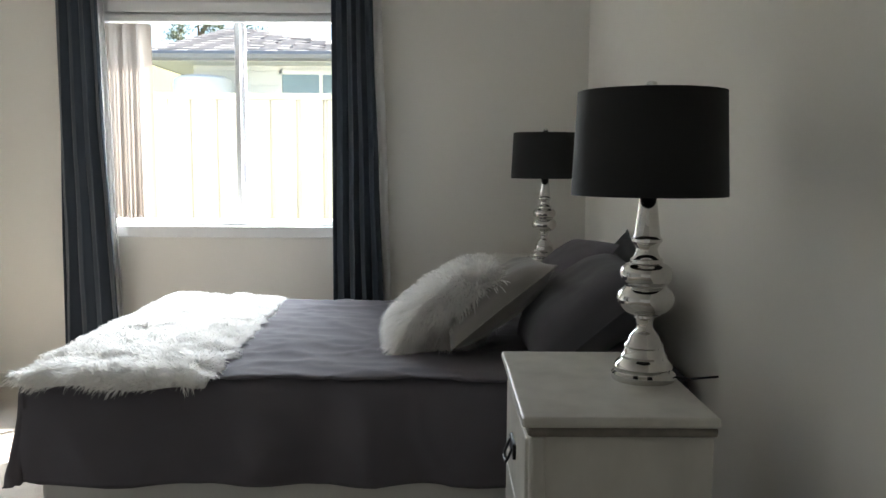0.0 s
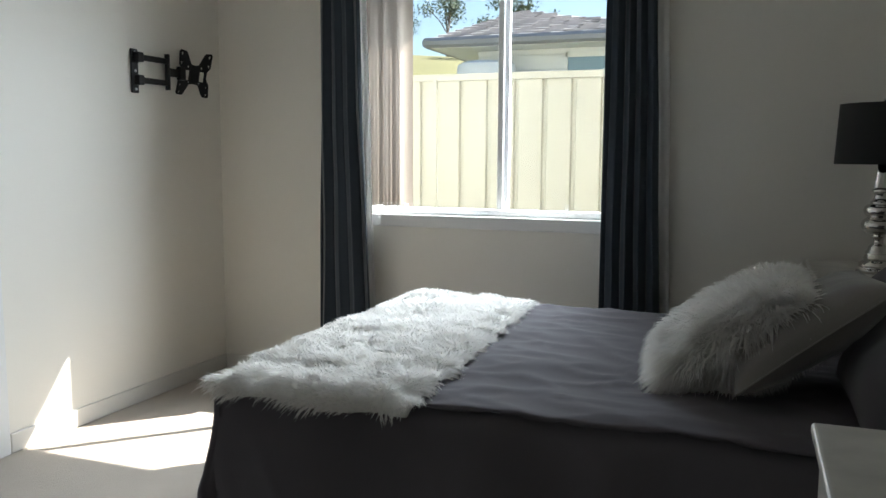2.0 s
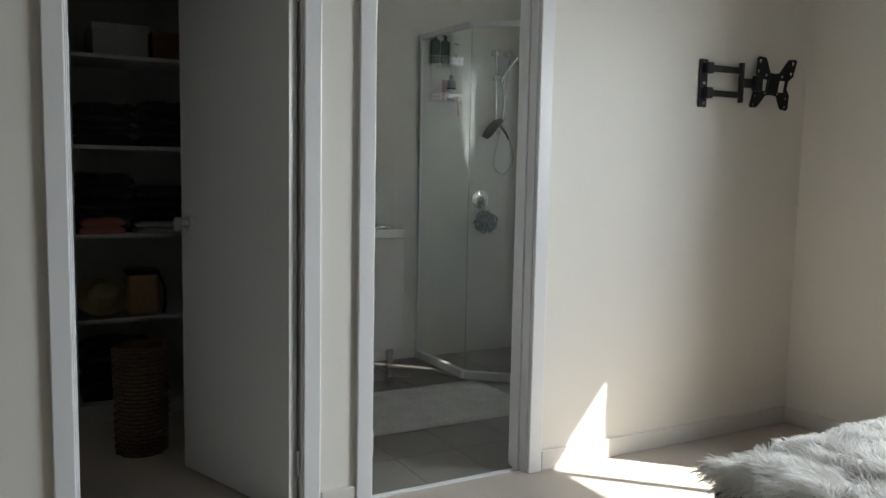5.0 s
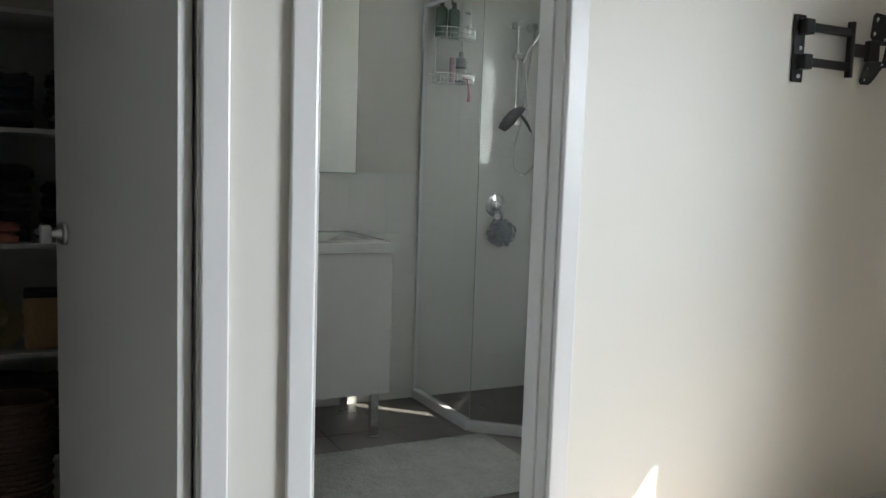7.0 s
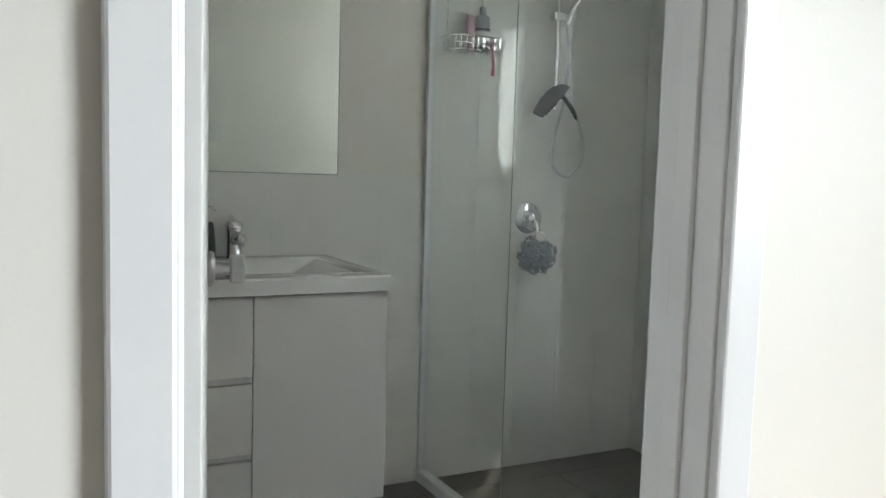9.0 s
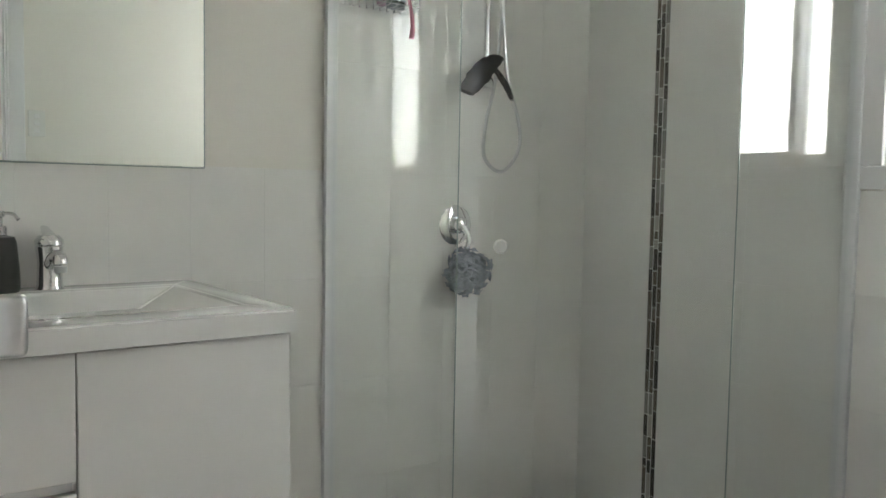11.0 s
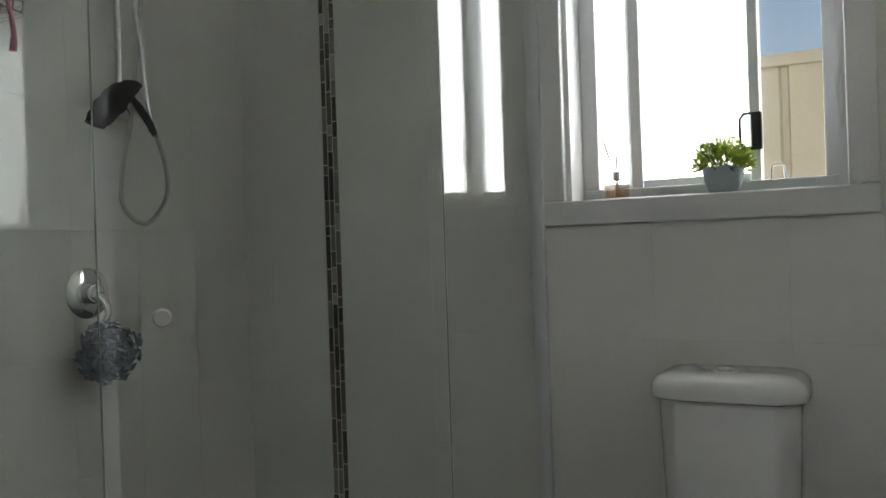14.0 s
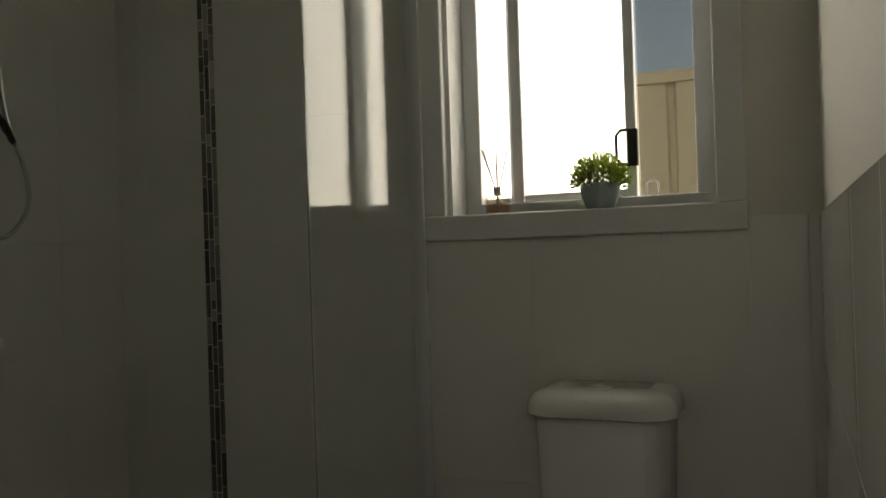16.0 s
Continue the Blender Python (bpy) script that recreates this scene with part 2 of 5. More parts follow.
frame_ensuite = door_frame("door_frame_1", *D1, XE + 0.04)
frame_robe = door_frame("door_frame_2", *D2, XE + 0.04)
chrome = material("chrome", (0.78, 0.79, 0.8), 0.09, 1.0, scale=20, vary=0.02, bump=0)
satin = material("satin_steel", (0.55, 0.56, 0.57), 0.32, 1.0, scale=90, vary=0.05, bump=0.05)
aluminium = material("white_aluminium", (0.72, 0.73, 0.74), 0.35, 0.0, scale=60, vary=0.02, bump=0.03)
bath_white = material("gloss_white", (0.8, 0.8, 0.79), 0.14, scale=20, vary=0.01, bump=0.0, coat=0.3)
black_metal = material("black_metal", (0.012, 0.012, 0.013), 0.38, 0.3, scale=120, vary=0.2, bump=0.15, depth=0.0006)
strike = part("strike_plate", boxes([(-2.588, -2.556, D1[1] - 0.0025, D1[1] + 0.001, 1.01, 1.10), ], 0.001), satin, frame_ensuite, "satin steel strike plate")
# no hole is cut: a thin black block gives the slot its shade
part("slot_shade", box(-2.58, -2.566, D1[1] - 0.0032, D1[1] - 0.0024, 1.035, 1.07), black_metal, strike)
structure("threshold", box(XT - 0.06, XT - 0.035, D1[0], D1[1], -0.004, 0.006, 0.002), aluminium, "thin metal carpet strip in the doorway", "threshold")


def lever_or_knob(parent, at, side, lever=False):
    """A round rose and knob on both faces of a leaf that stands at the origin's plane; at: matrix of the rose, its z axis off the leaf."""
    rose = part("door_rose", lathe([(0, 0), (0.033, 0), (0.033, 0.006), (0.029, 0.011), (0.015, 0.013), (0.009, 0.040), (0, 0.040)], m=at), satin, parent, "satin steel rose", smooth=True)
    part("knob", box(-0.012, 0.012, -0.026, 0.026, 0.038, 0.066, 0.006, seg=3, m=at), satin, rose, smooth=True)


def door_leaf(name, hinge, yaw, width, label, knob_y):
    """A flush leaf from the hinge along yaw (degrees from +x), 35 mm thick."""
    m = pose(hinge[0], hinge[1], 0, 0, 0, yaw)
    bm = box(0, width, -0.0175, 0.0175, 0.012, HEAD - 0.024, 0.002, m=m)
    d = structure(name, bm, door_paint, label, "door")
    for s in (1, -1):
        lever_or_knob(d, m @ pose(width - 0.062, 0.0175 * s, 1.02, -90 * s, 0, 0), s)
    for z in (0.2, 1.85):
        part("hinge", lathe([(0, -0.045), (0.007, -0.045), (0.007, 0.045), (0, 0.045)], m=m @ pose(-0.006, -0.018, z), steps=12), satin, d, "steel butt hinge", smooth=True)
    return d


door_leaf("door_1", (XE + 0.02, 2.985), 168.8, 0.69, "white painted flush door standing open into the ensuite", 0)
door_leaf("door_2", (XT - 0.008, 2.660), 198.9, 0.70, "grey-white flush door standing open into the robe", 0)

# bedroom window: sliding aluminium frame, sill board and architrave
clear_glass = glass_material("clear_glass")
x0, x1, z0, z1 = BW
gy = W + 0.10
win1 = structure("window_1", boxes([(x0, x1, W + 0.003, gy + 0.05, z0 - 0.02, z0), (x0, x0 + 0.012, W + 0.003, gy + 0.05, z0 + 0.0002, z1 - 0.0122), (x1 - 0.012, x1, W + 0.003, gy + 0.05, z0 + 0.0002, z1 - 0.0122), (x0, x1, W + 0.003, gy + 0.05, z1 - 0.012, z1)]),
                 trim_paint, "white sliding window with aluminium frame", "window")
part("window_sill", box(x0 - 0.07, x1 + 0.07, W - 0.02, W + 0.002, z0 - 0.06, z0 + 0.004, 0.004), trim_paint, win1)
part("architrave", box(x0 - 0.07, x0, W - 0.018, W + 0.001, z0 + 0.004, z1 + 0.06, 0.004), trim_paint, win1)
part("architrave", box(x1, x1 + 0.07, W - 0.018, W + 0.001, z0 + 0.004, z1 + 0.06, 0.004), trim_paint, win1)
part("architrave", box(x0, x1, W - 0.018, W + 0.001, z1, z1 + 0.06, 0.004), trim_paint, win1)
xm = -0.846
f = part("window_frame", boxes([(x0 + 0.0125, x1 - 0.0125, gy - 0.02, gy + 0.05, z0 + 0.001, z0 + 0.035), (x0 + 0.0125, x1 - 0.0125, gy - 0.02, gy + 0.05, z1 - 0.035, z1 - 0.0125), (x0 + 0.0125, x0 + 0.03, gy - 0.018, gy + 0.048, z0 + 0.0352, z1 - 0.0352), (x1 - 0.03, x1 - 0.0125, gy - 0.018, gy + 0.048, z0 + 0.0352, z1 - 0.0352),
                                (xm - 0.026, xm + 0.004, gy - 0.012, gy + 0.012, z0 + 0.0352, z1 - 0.0352), (xm - 0.004, xm + 0.026, gy + 0.018, gy + 0.045, z0 + 0.0352, z1 - 0.0352)], 0.003), aluminium, win1)
for a, b, y in ((x0 + 0.03, xm - 0.02, gy), (xm + 0.02, x1 - 0.03, gy + 0.03)):
    p = part("pane", box(a, b, y - 0.002, y + 0.002, z0 + 0.03, z1 - 0.03), clear_glass, win1, "clear glass pane")
    p.visible_shadow = False
part("catch", boxes([(xm + 0.33, xm + 0.35, gy + 0.0, gy + 0.018, z0 + 0.03, z0 + 0.045), (xm + 0.33, xm + 0.333, gy, gy + 0.006, z0 + 0.045, z0 + 0.07), (xm + 0.347, xm + 0.35, gy, gy + 0.006, z0 + 0.045, z0 + 0.07), (xm + 0.33, xm + 0.35, gy, gy + 0.006, z0 + 0.067, z0 + 0.07)], 0.001), satin, win1)

# ensuite window
x0, x1, z0, z1 = EW
frost = glass_material("obscure_glass")
n, l = frost.node_tree.nodes, frost.node_tree.links
rough_pass = n.new("ShaderNodeBsdfRefraction")
rough_pass.inputs["Roughness"].default_value = 0.33
rough_pass.inputs["IOR"].default_value = 1.12
milky = n.new("ShaderNodeBsdfTranslucent")
milky.inputs[0].default_value = (0.93, 0.93, 0.92, 1)
blend = n.new("ShaderNodeMixShader")
blend.inputs[0].default_value = 0.75
l.new(rough_pass.outputs[0], blend.inputs[1])
l.new(milky.outputs[0], blend.inputs[2])
l.new(blend.outputs[0], n["Mix Shader"].inputs[1])
gy2 = W + 0.125
win2 = structure("window_2", boxes([(x0, x1, W + 0.003, gy2 + 0.05, z0 - 0.02, z0), (x0, x0 + 0.012, W + 0.003, gy2 + 0.05, z0 + 0.0002, z1 - 0.0122), (x1 - 0.012, x1, W + 0.003, gy2 + 0.05, z0 + 0.0002, z1 - 0.0122), (x0, x1, W + 0.003, gy2 + 0.05, z1 - 0.012, z1)]),
                 trim_paint, "white sliding window with obscure glass", "window")
w = 0.062
part("architrave", box(x0 - w, x0, W - 0.02, W + 0.001, z0, z1 + w, 0.004), trim_paint, win2)
part("architrave", box(x1, x1 + w, W - 0.02, W + 0.001, z0, z1 + w, 0.004), trim_paint, win2)
part("architrave", box(x0, x1, W - 0.02, W + 0.001, z1, z1 + w, 0.004), trim_paint, win2)
part("architrave", box(x0 - w, x1 + w, W - 0.02, W + 0.001, z0 - w, z0, 0.004), trim_paint, win2)
part("window_frame", boxes([(x0 + 0.0125, x1 - 0.0125, gy2 - 0.03, gy2 + 0.05, z0 + 0.001, z0 + 0.03), (x0 + 0.0125, x1 - 0.0125, gy2 - 0.03, gy2 + 0.05, z1 - 0.04, z1 - 0.0125), (x0 + 0.0125, x0 + 0.055, gy2 - 0.028, gy2 + 0.048, z0 + 0.0302, z1 - 0.0402), (x1 - 0.05, x1 - 0.0125, gy2 - 0.028, gy2 + 0.048, z0 + 0.0302, z1 - 0.0402)], 0.003), aluminium, win2)
part("sash", boxes([(-3.352, -3.328, gy2 + 0.012, gy2 + 0.036, z0 + 0.03, z1 - 0.04), (x0 + 0.055, -3.352, gy2 + 0.012, gy2 + 0.032, z0 + 0.03, z0 + 0.046)], 0.003), aluminium, win2)
part("sash", boxes([(-3.047, -3.022, gy2 - 0.018, gy2 + 0.010, z0 + 0.03, z1 - 0.04), (-3.337, -3.307, gy2 - 0.020, gy2 + 0.008, z0 + 0.03, z1 - 0.04), (-3.307, -3.047, gy2 - 0.012, gy2 + 0.008, z0 + 0.03, z0 + 0.05)], 0.003), aluminium, win2)
for a, b, y in ((x0 + 0.055, -3.352, gy2 + 0.02), (-3.307, -3.047, gy2 - 0.002)):
    p = part("pane", box(a, b, y - 0.0015, y + 0.0015, z0 + 0.03, z1 - 0.04), frost, win2, "obscure glass pane")
black_plastic = material("black_plastic", (0.02, 0.02, 0.022), 0.35, scale=60, vary=0.1, bump=0.05)
latch = part("latch", boxes([(-3.042, -3.016, gy2 - 0.034, gy2 - 0.018, 1.335, 1.425)], 0.004), black_plastic, win2, "black plastic latch")
part("latch_grip", tube([(-3.04, gy2 - 0.03, 1.423), (-3.055, gy2 - 0.045, 1.42), (-3.064, gy2 - 0.05, 1.408), (-3.064, gy2 - 0.05, 1.352), (-3.055, gy2 - 0.045, 1.34), (-3.04, gy2 - 0.03, 1.337)], 0.004), black_plastic, latch)
part("stay", tube([(-3.0, gy2 - 0.03, z0 + 0.028), (-2.997, gy2 - 0.03, z0 + 0.06), (-2.991, gy2 - 0.03, z0 + 0.064), (-2.977, gy2 - 0.03, z0 + 0.064), (-2.971, gy2 - 0.03, z0 + 0.06), (-2.968, gy2 - 0.03, z0 + 0.028)], 0.0025), satin, win2)
part("fly_screen", box(-3.022, x1 - 0.05, gy2 + 0.03, gy2 + 0.0325, z0 + 0.03, z1 - 0.04), glass_material("fly_mesh", 0.6, (0.62, 0.62, 0.6)), win2, "fine dark fly screen")
window_light("bedroom_window_light", (-0.80, W + 0.60, 1.75), (-2.15, 3.2, 0.35), 1.35, 1.1, 16, 112)
window_light("ensuite_window_light", ((EW[0] + EW[1]) / 2, W + 0.21, 1.66), ((EW[0] + EW[1]) / 2, 3, 1.66), 0.60, 0.84, 2.8)

# ---- bedroom things ----
def cloth_noise(p, s):
    return noise.noise(Vector(p) * s)


white_lacquer = material("aged_white_paint", (0.56, 0.54, 0.49), 0.42, scale=14, vary=0.16, bump=0.25, bump_scale=25, depth=0.001, blotch=5, stretch=(1, 1, 0.35))
worn_wood = material("worn_edge", (0.22, 0.20, 0.17), 0.6, scale=30, vary=0.3, bump=0.3)
linen = material("grey_linen", (0.135, 0.126, 0.140), 0.9, scale=650, vary=0.12, bump=0.35, depth=0.0008, sheen=0.06, blotch=3, spec=0.12)
linen_dark = material("dark_linen", (0.075, 0.072, 0.08), 0.85, scale=650, vary=0.12, bump=0.35, depth=0.0008, sheen=0.2, blotch=3, spec=0.25)
taupe = material("taupe_velvet", (0.22, 0.205, 0.19), 0.8, scale=260, vary=0.12, bump=0.3, sheen=0.5, blotch=6, spec=0.2)
black_cloth = material("black_cloth", (0.014, 0.013, 0.014), 0.85, scale=400, vary=0.1, bump=0.2, sheen=0.1)
fur_white = material("fur_white", (0.96, 0.95, 0.93), 0.75, scale=18, vary=0.07, bump=0, sheen=0.35, blotch=7, spec=0.2)
fur_back = material("fur_backing", (0.94, 0.93, 0.90), 0.9, scale=60, vary=0.15, bump=0.4)
silver = material("mercury_silver", (0.66, 0.65, 0.63), 0.04, 1.0, scale=55, vary=0.10, bump=0.06, bump_scale=30, depth=0.001, blotch=14)
shade_black = material("shade_black", (0.008, 0.008, 0.009), 0.75, scale=500, vary=0.2, bump=0.35, depth=0.0006, sheen=0.05)
curtain_blue = material("curtain_slate", (0.027, 0.038, 0.053), 0.85, scale=500, vary=0.12, bump=0.3, depth=0.0008, sheen=0.25, stretch=(1, 1, 0.3))
sheer = material("sheer_white", (0.82, 0.81, 0.80), 0.8, scale=400, vary=0.04, bump=0.2, depth=0.0006)
blind_cloth = material("blind_beige", (0.24, 0.195, 0.155), 0.8, scale=420, vary=0.12, bump=0.3, depth=0.0006, stretch=(1, 1, 0.25))


def translucent(mat, amount, colour):
    """Lets some of the light through a thin cloth."""
    n, l = mat.node_tree.nodes, mat.node_tree.links
    t = n.new("ShaderNodeBsdfTranslucent")
    t.inputs[0].default_value = (*colour, 1)
    mix = n.new("ShaderNodeMixShader")
    mix.inputs[0].default_value = amount
    l.new(n["Principled BSDF"].outputs[0], mix.inputs[1])
    l.new(t.outputs[0], mix.inputs[2])
    l.new(mix.outputs[0], n["Material Output"].inputs[0])


translucent(sheer, 0.45, (0.9, 0.89, 0.87))
translucent(blind_cloth, 0.04, (0.5, 0.42, 0.33))
translucent(fur_white, 0.42, (0.95, 0.93, 0.90))

# bed
BED = (-0.99, 1.08, 3.12, 4.60, 0.62)
bed = thing("bed", "double bed with a low white base under the grey cover", "bed", (0, 3.86, 0))
part("base", boxes([(-0.955, 1.06, 3.125, 4.58, 0.06, 0.31)], 0.012), material("base_white", (0.7, 0.69, 0.66), 0.5, scale=80, vary=0.03, bump=0.1), bed, "white upholstered bed base")
for lx, ly in ((-0.9, 3.18), (0.98, 3.18), (-0.9, 4.52), (0.98, 4.52)):
    part("leg", lathe([(0, 0), (0.022, 0), (0.028, 0.06), (0, 0.06)], (lx, ly, 0), 16), black_plastic, bed)
part("mattress", box(-0.95, 1.06, 3.15, 4.57, 0.31, 0.60, 0.05, seg=3), trim_paint, bed)


def bed_cover():
    """A cover that lies on the mattress and hangs over its foot and sides."""
    x0, x1, y0, y1, z = BED
    nu, nv, hang = 150, 150, 0.345
    us = np.concatenate([np.linspace(x0 - hang, x0, 36), np.linspace(x0, x1, nu - 36)[1:]])
    vs = np.concatenate([np.linspace(y0 - hang, y0, 34), np.linspace(y0, y1, nv - 68)[1:-1], np.linspace(y1, y1 + hang, 34)])
    verts, faces = [], []
    for u in us:
        for v in vs:
            ex, ey = max(0.0, x0 - u), (y0 - v if v < y0 else (v - y1 if v > y1 else 0.0))
            side = -1 if v < y0 else 1
            drop = math.hypot(ex, ey) if ex and ey else ex + ey
            drop = min(drop, hang * 1.02 + 0.012 * cloth_noise((u, v, 0), 5))
            px, py = max(u, x0), min(max(v, y0), y1)
            r = 0.05
            if drop > 0:
                a = min(drop / r, math.pi / 2)
                out = r * math.sin(a)
                down = r * (1 - math.cos(a)) + max(0, drop - r * math.pi / 2)
                wave = (0.5 + 0.5 * math.sin(u * 13 + 2.2 * math.sin(u * 3.1))) * 0.042 if ey > ex else (0.5 + 0.5 * math.sin(v * 12 + 1.5)) * 0.025
                flare = 0.025 * down / hang + wave * min(1, down / 0.2) + 0.014 * cloth_noise((u * 3, v * 3, down * 2), 2.0)
                if ex and ey:
                    flare += 0.045 * down / hang * min(ex, ey) / (max(ex, ey) + 1e-6)
                total = out + flare - r
                dx, dy = (ex / (ex + ey), ey / (ex + ey)) if ex + ey else (0, 0)
                k = math.hypot(dx, dy) or 1
                px -= total * dx / k
                py += side * total * dy / k
                pz = z - down
            else:
                pz = z
            top = max(0.0, 1 - drop / 0.12)
            pz += top * (0.010 * cloth_noise((u, v, 1), 3.2) + 0.007 * (1 - abs(cloth_noise((u * 1.2 + 0.35 * v, v * 2.6, 4), 3.4))) ** 6 + 0.007 * (1 - abs(cloth_noise((u * 2.0 - v, v * 4.0 + u, 9), 2.4))) ** 8)
            crease = 0.010 * (1 - abs(cloth_noise((u * 1.4 + v * 0.5, pz * 1.2, 7), 2.6))) ** 7 * (1 - top)
            py += side * crease if ey > ex else 0
            verts.append((px, py, pz))
    m = len(vs)
    for i in range(len(us) - 1):
        for j in range(m - 1):
            faces.append((i * m + j, i * m + j + 1, (i + 1) * m + j + 1, (i + 1) * m + j))
    return verts, faces


cover = thing("bed_cover", "rumpled dark grey linen cover hanging over the bed", "bedding", (0, 3.86, 0.62))
c = raw_part("cloth", *bed_cover(), linen, cover, smooth=True)
c.modifiers.new("thickness", "SOLIDIFY").thickness = 0.006
cv = [v.co.copy() for v in c.data.vertices]
hem_n = 34 + (150 - 68) - 2 + 34
for start in (0, hem_n - 1):
    part("hem", tube([cv[k * hem_n + start] for k in range(36, len(cv) // hem_n)], 0.0045, 6), linen, cover, smooth=True)


def strands(points, normals, flow, length, width, seed, gravity=0.5, spread=0.5, clump=14.0):
    """Tapered, bent hairs from the points: each one a ribbon of two quads and a tip."""
    rng = np.random.default_rng(seed)
    p, n = np.asarray(points), np.asarray(normals)
    k = len(p)
    tuft = np.array([[noise.noise(Vector(q) * clump), noise.noise(Vector(q) * clump + Vector((7, 3, 1))), noise.noise(Vector(q) * clump + Vector((2, 9, 5)))] for q in p])
    way = n * 0.75 + np.asarray(flow) + rng.normal(0, spread * 0.45, (k, 3)) + tuft * spread * 2.2
    way /= np.linalg.norm(way, axis=1, keepdims=True)
    size = (length * rng.uniform(0.55, 1.15, k))[:, None]
    side = np.cross(way, rng.normal(0, 1, (k, 3)))
    side /= np.linalg.norm(side, axis=1, keepdims=True)
    w = (width * rng.uniform(0.7, 1.3, k))[:, None]
    down = np.array([0, 0, -1.0])
    rings = []
    for f, ww in ((0, 1.0), (0.45, 0.85), (0.8, 0.5)):
        c = p + way * size * f + down * gravity * size * f * f
        rings += [c - side * w * ww, c + side * w * ww]
    tip = p + way * size + down * gravity * size
    verts = np.stack(rings + [tip], 1).reshape(-1, 3)
    base = np.arange(k)[:, None] * 7
    quads = np.concatenate([base + [0, 1, 3, 2], base + [2, 3, 5, 4]])
    tris = base + [4, 5, 6]
    return verts.tolist(), quads.tolist() + tris.tolist()


def fur_throw():
    x0, y0, zt = BED[0], BED[2], BED[4] + 0.012
    us, vs = np.linspace(-0.02, 0.58, 44), np.linspace(-0.045, 1.46, 96)
    verts, faces, norm = [], [], []
    for u in us:
        for v in vs:
            x = x0 + u - 0.06 * max(0, v) / 1.4 * (u / 0.6)
            y = y0 + v
            ex, ey = max(0, -u), max(0, -v)
            ux, uy, uz = 0.0, 0.0, 1.0
            z = zt + 0.018 * cloth_noise((u, v, 2), 5) + 0.012 * cloth_noise((u, v, 5), 11)
            if ex or ey:
                d = max(ex, ey)
                a = min(d / 0.05, math.pi / 2)
                z -= 0.05 * (1 - math.cos(a)) + max(0, d - 0.0785)
                x = x + ex - (0.05 * math.sin(min(ex / 0.05, math.pi / 2)) if ex else 0) - (0.01 if ex else 0) * min(1, ex / 0.05)
                y = y + ey - (0.05 * math.sin(min(ey / 0.05, math.pi / 2)) if ey else 0) - (0.02 if ey else 0) * min(1, ey / 0.05)
                ux, uy, uz = -math.sin(a) if ex >= ey else 0, -math.sin(a) if ey > ex else 0, math.cos(a)
            edge = min(v + 0.045, 1.46 - v, 0.58 - u, u + 0.02)
            z += 0.016 * min(1, edge / 0.06)
            verts.append((x + 0.012 * cloth_noise((u, v, 8), 9), y, z))
            norm.append((ux, uy, uz + 0.05))
    m = len(vs)
    for i in range(len(us) - 1):
        for j in range(m - 1):
            faces.append((i * m + j, i * m + j + 1, (i + 1) * m + j + 1, (i + 1) * m + j))
    return np.array(verts), faces, np.array(norm), len(us), m


throw = thing("fur_throw", "shaggy white faux-fur throw across the foot of the bed", "throw", (-0.7, 3.8, 0.64))
fv, ff, fn, fu, fm = fur_throw()
raw_part("backing", fv.tolist(), ff, fur_back, throw, smooth=True).modifiers.new("thickness", "SOLIDIFY").thickness = 0.008


def scatter(verts, normals, nu, nv, count, seed):
    """Points at random on a grid of nu by nv vertices."""
    rng = np.random.default_rng(seed)
    a, b = rng.uniform(0, nu - 1.001, count), rng.uniform(0, nv - 1.001, count)
    i, j, s, t = a.astype(int), b.astype(int), (a % 1)[:, None], (b % 1)[:, None]
    g, h = verts.reshape(nu, nv, 3), normals.reshape(nu, nv, 3)
    mix = lambda q: (q[i, j] * (1 - s) + q[i + 1, j] * s) * (1 - t) + (q[i, j + 1] * (1 - s) + q[i + 1, j + 1] * s) * t
    out, nn = mix(g), mix(h)
    return out, nn / np.linalg.norm(nn, axis=1, keepdims=True), a / (nu - 1), b / (nv - 1)


pts, nrm, fa, fb = scatter(fv, fn, fu, fm, 60000, 3)
flow = np.stack([-0.25 + 1.1 * np.clip(fa - 0.85, 0, 1) * 6 - 0.1 * np.clip(0.12 - fa, 0, 1) * 6, -0.15 - 0.9 * np.clip(0.1 - fb, 0, 1) * 8, 0 * fa], 1)
raw_part("fur", *strands(pts, nrm, flow, 0.048, 0.0019, 5, 0.42, 0.45, 16), fur_white, throw, kind="stuff", label="long soft white pile")


def cushion_grid(w, h, t, n=28, pinch=0.06, seed=0.0):
    """A stuffed cushion in its own plane: x across, y up, z its thickness; two faces of n by n vertices."""
    front, back = [], []
    s = np.linspace(-1, 1, n)
    for a in s:
        for b in s:
            x = a * w / 2 * (1 - pinch * (1 - b * b) * abs(a) ** 3)
            y = b * h / 2 * (1 - pinch * (1 - a * a) * abs(b) ** 3)
            f = max(0.0, (1 - abs(a) ** 2.6) * (1 - abs(b) ** 2.6)) ** 0.55
            wr = 0.010 * cloth_noise((a * 2 + seed, b * 2, seed), 1.3) + 0.006 * (1 - abs(cloth_noise((a * 3 + seed, b * 1.5, 3), 1.8))) ** 5
            front.append((x, y, t / 2 * f + wr * f))
            back.append((x, y, -t / 2 * f - wr * f))
    faces = []
    for i in range(n - 1):
        for j in range(n - 1):
            q = (i * n + j, (i + 1) * n + j, (i + 1) * n + j + 1, i * n + j + 1)
            faces.append(q)
            faces.append(tuple(k + n * n for k in reversed(q)))
    return front + back, faces, n


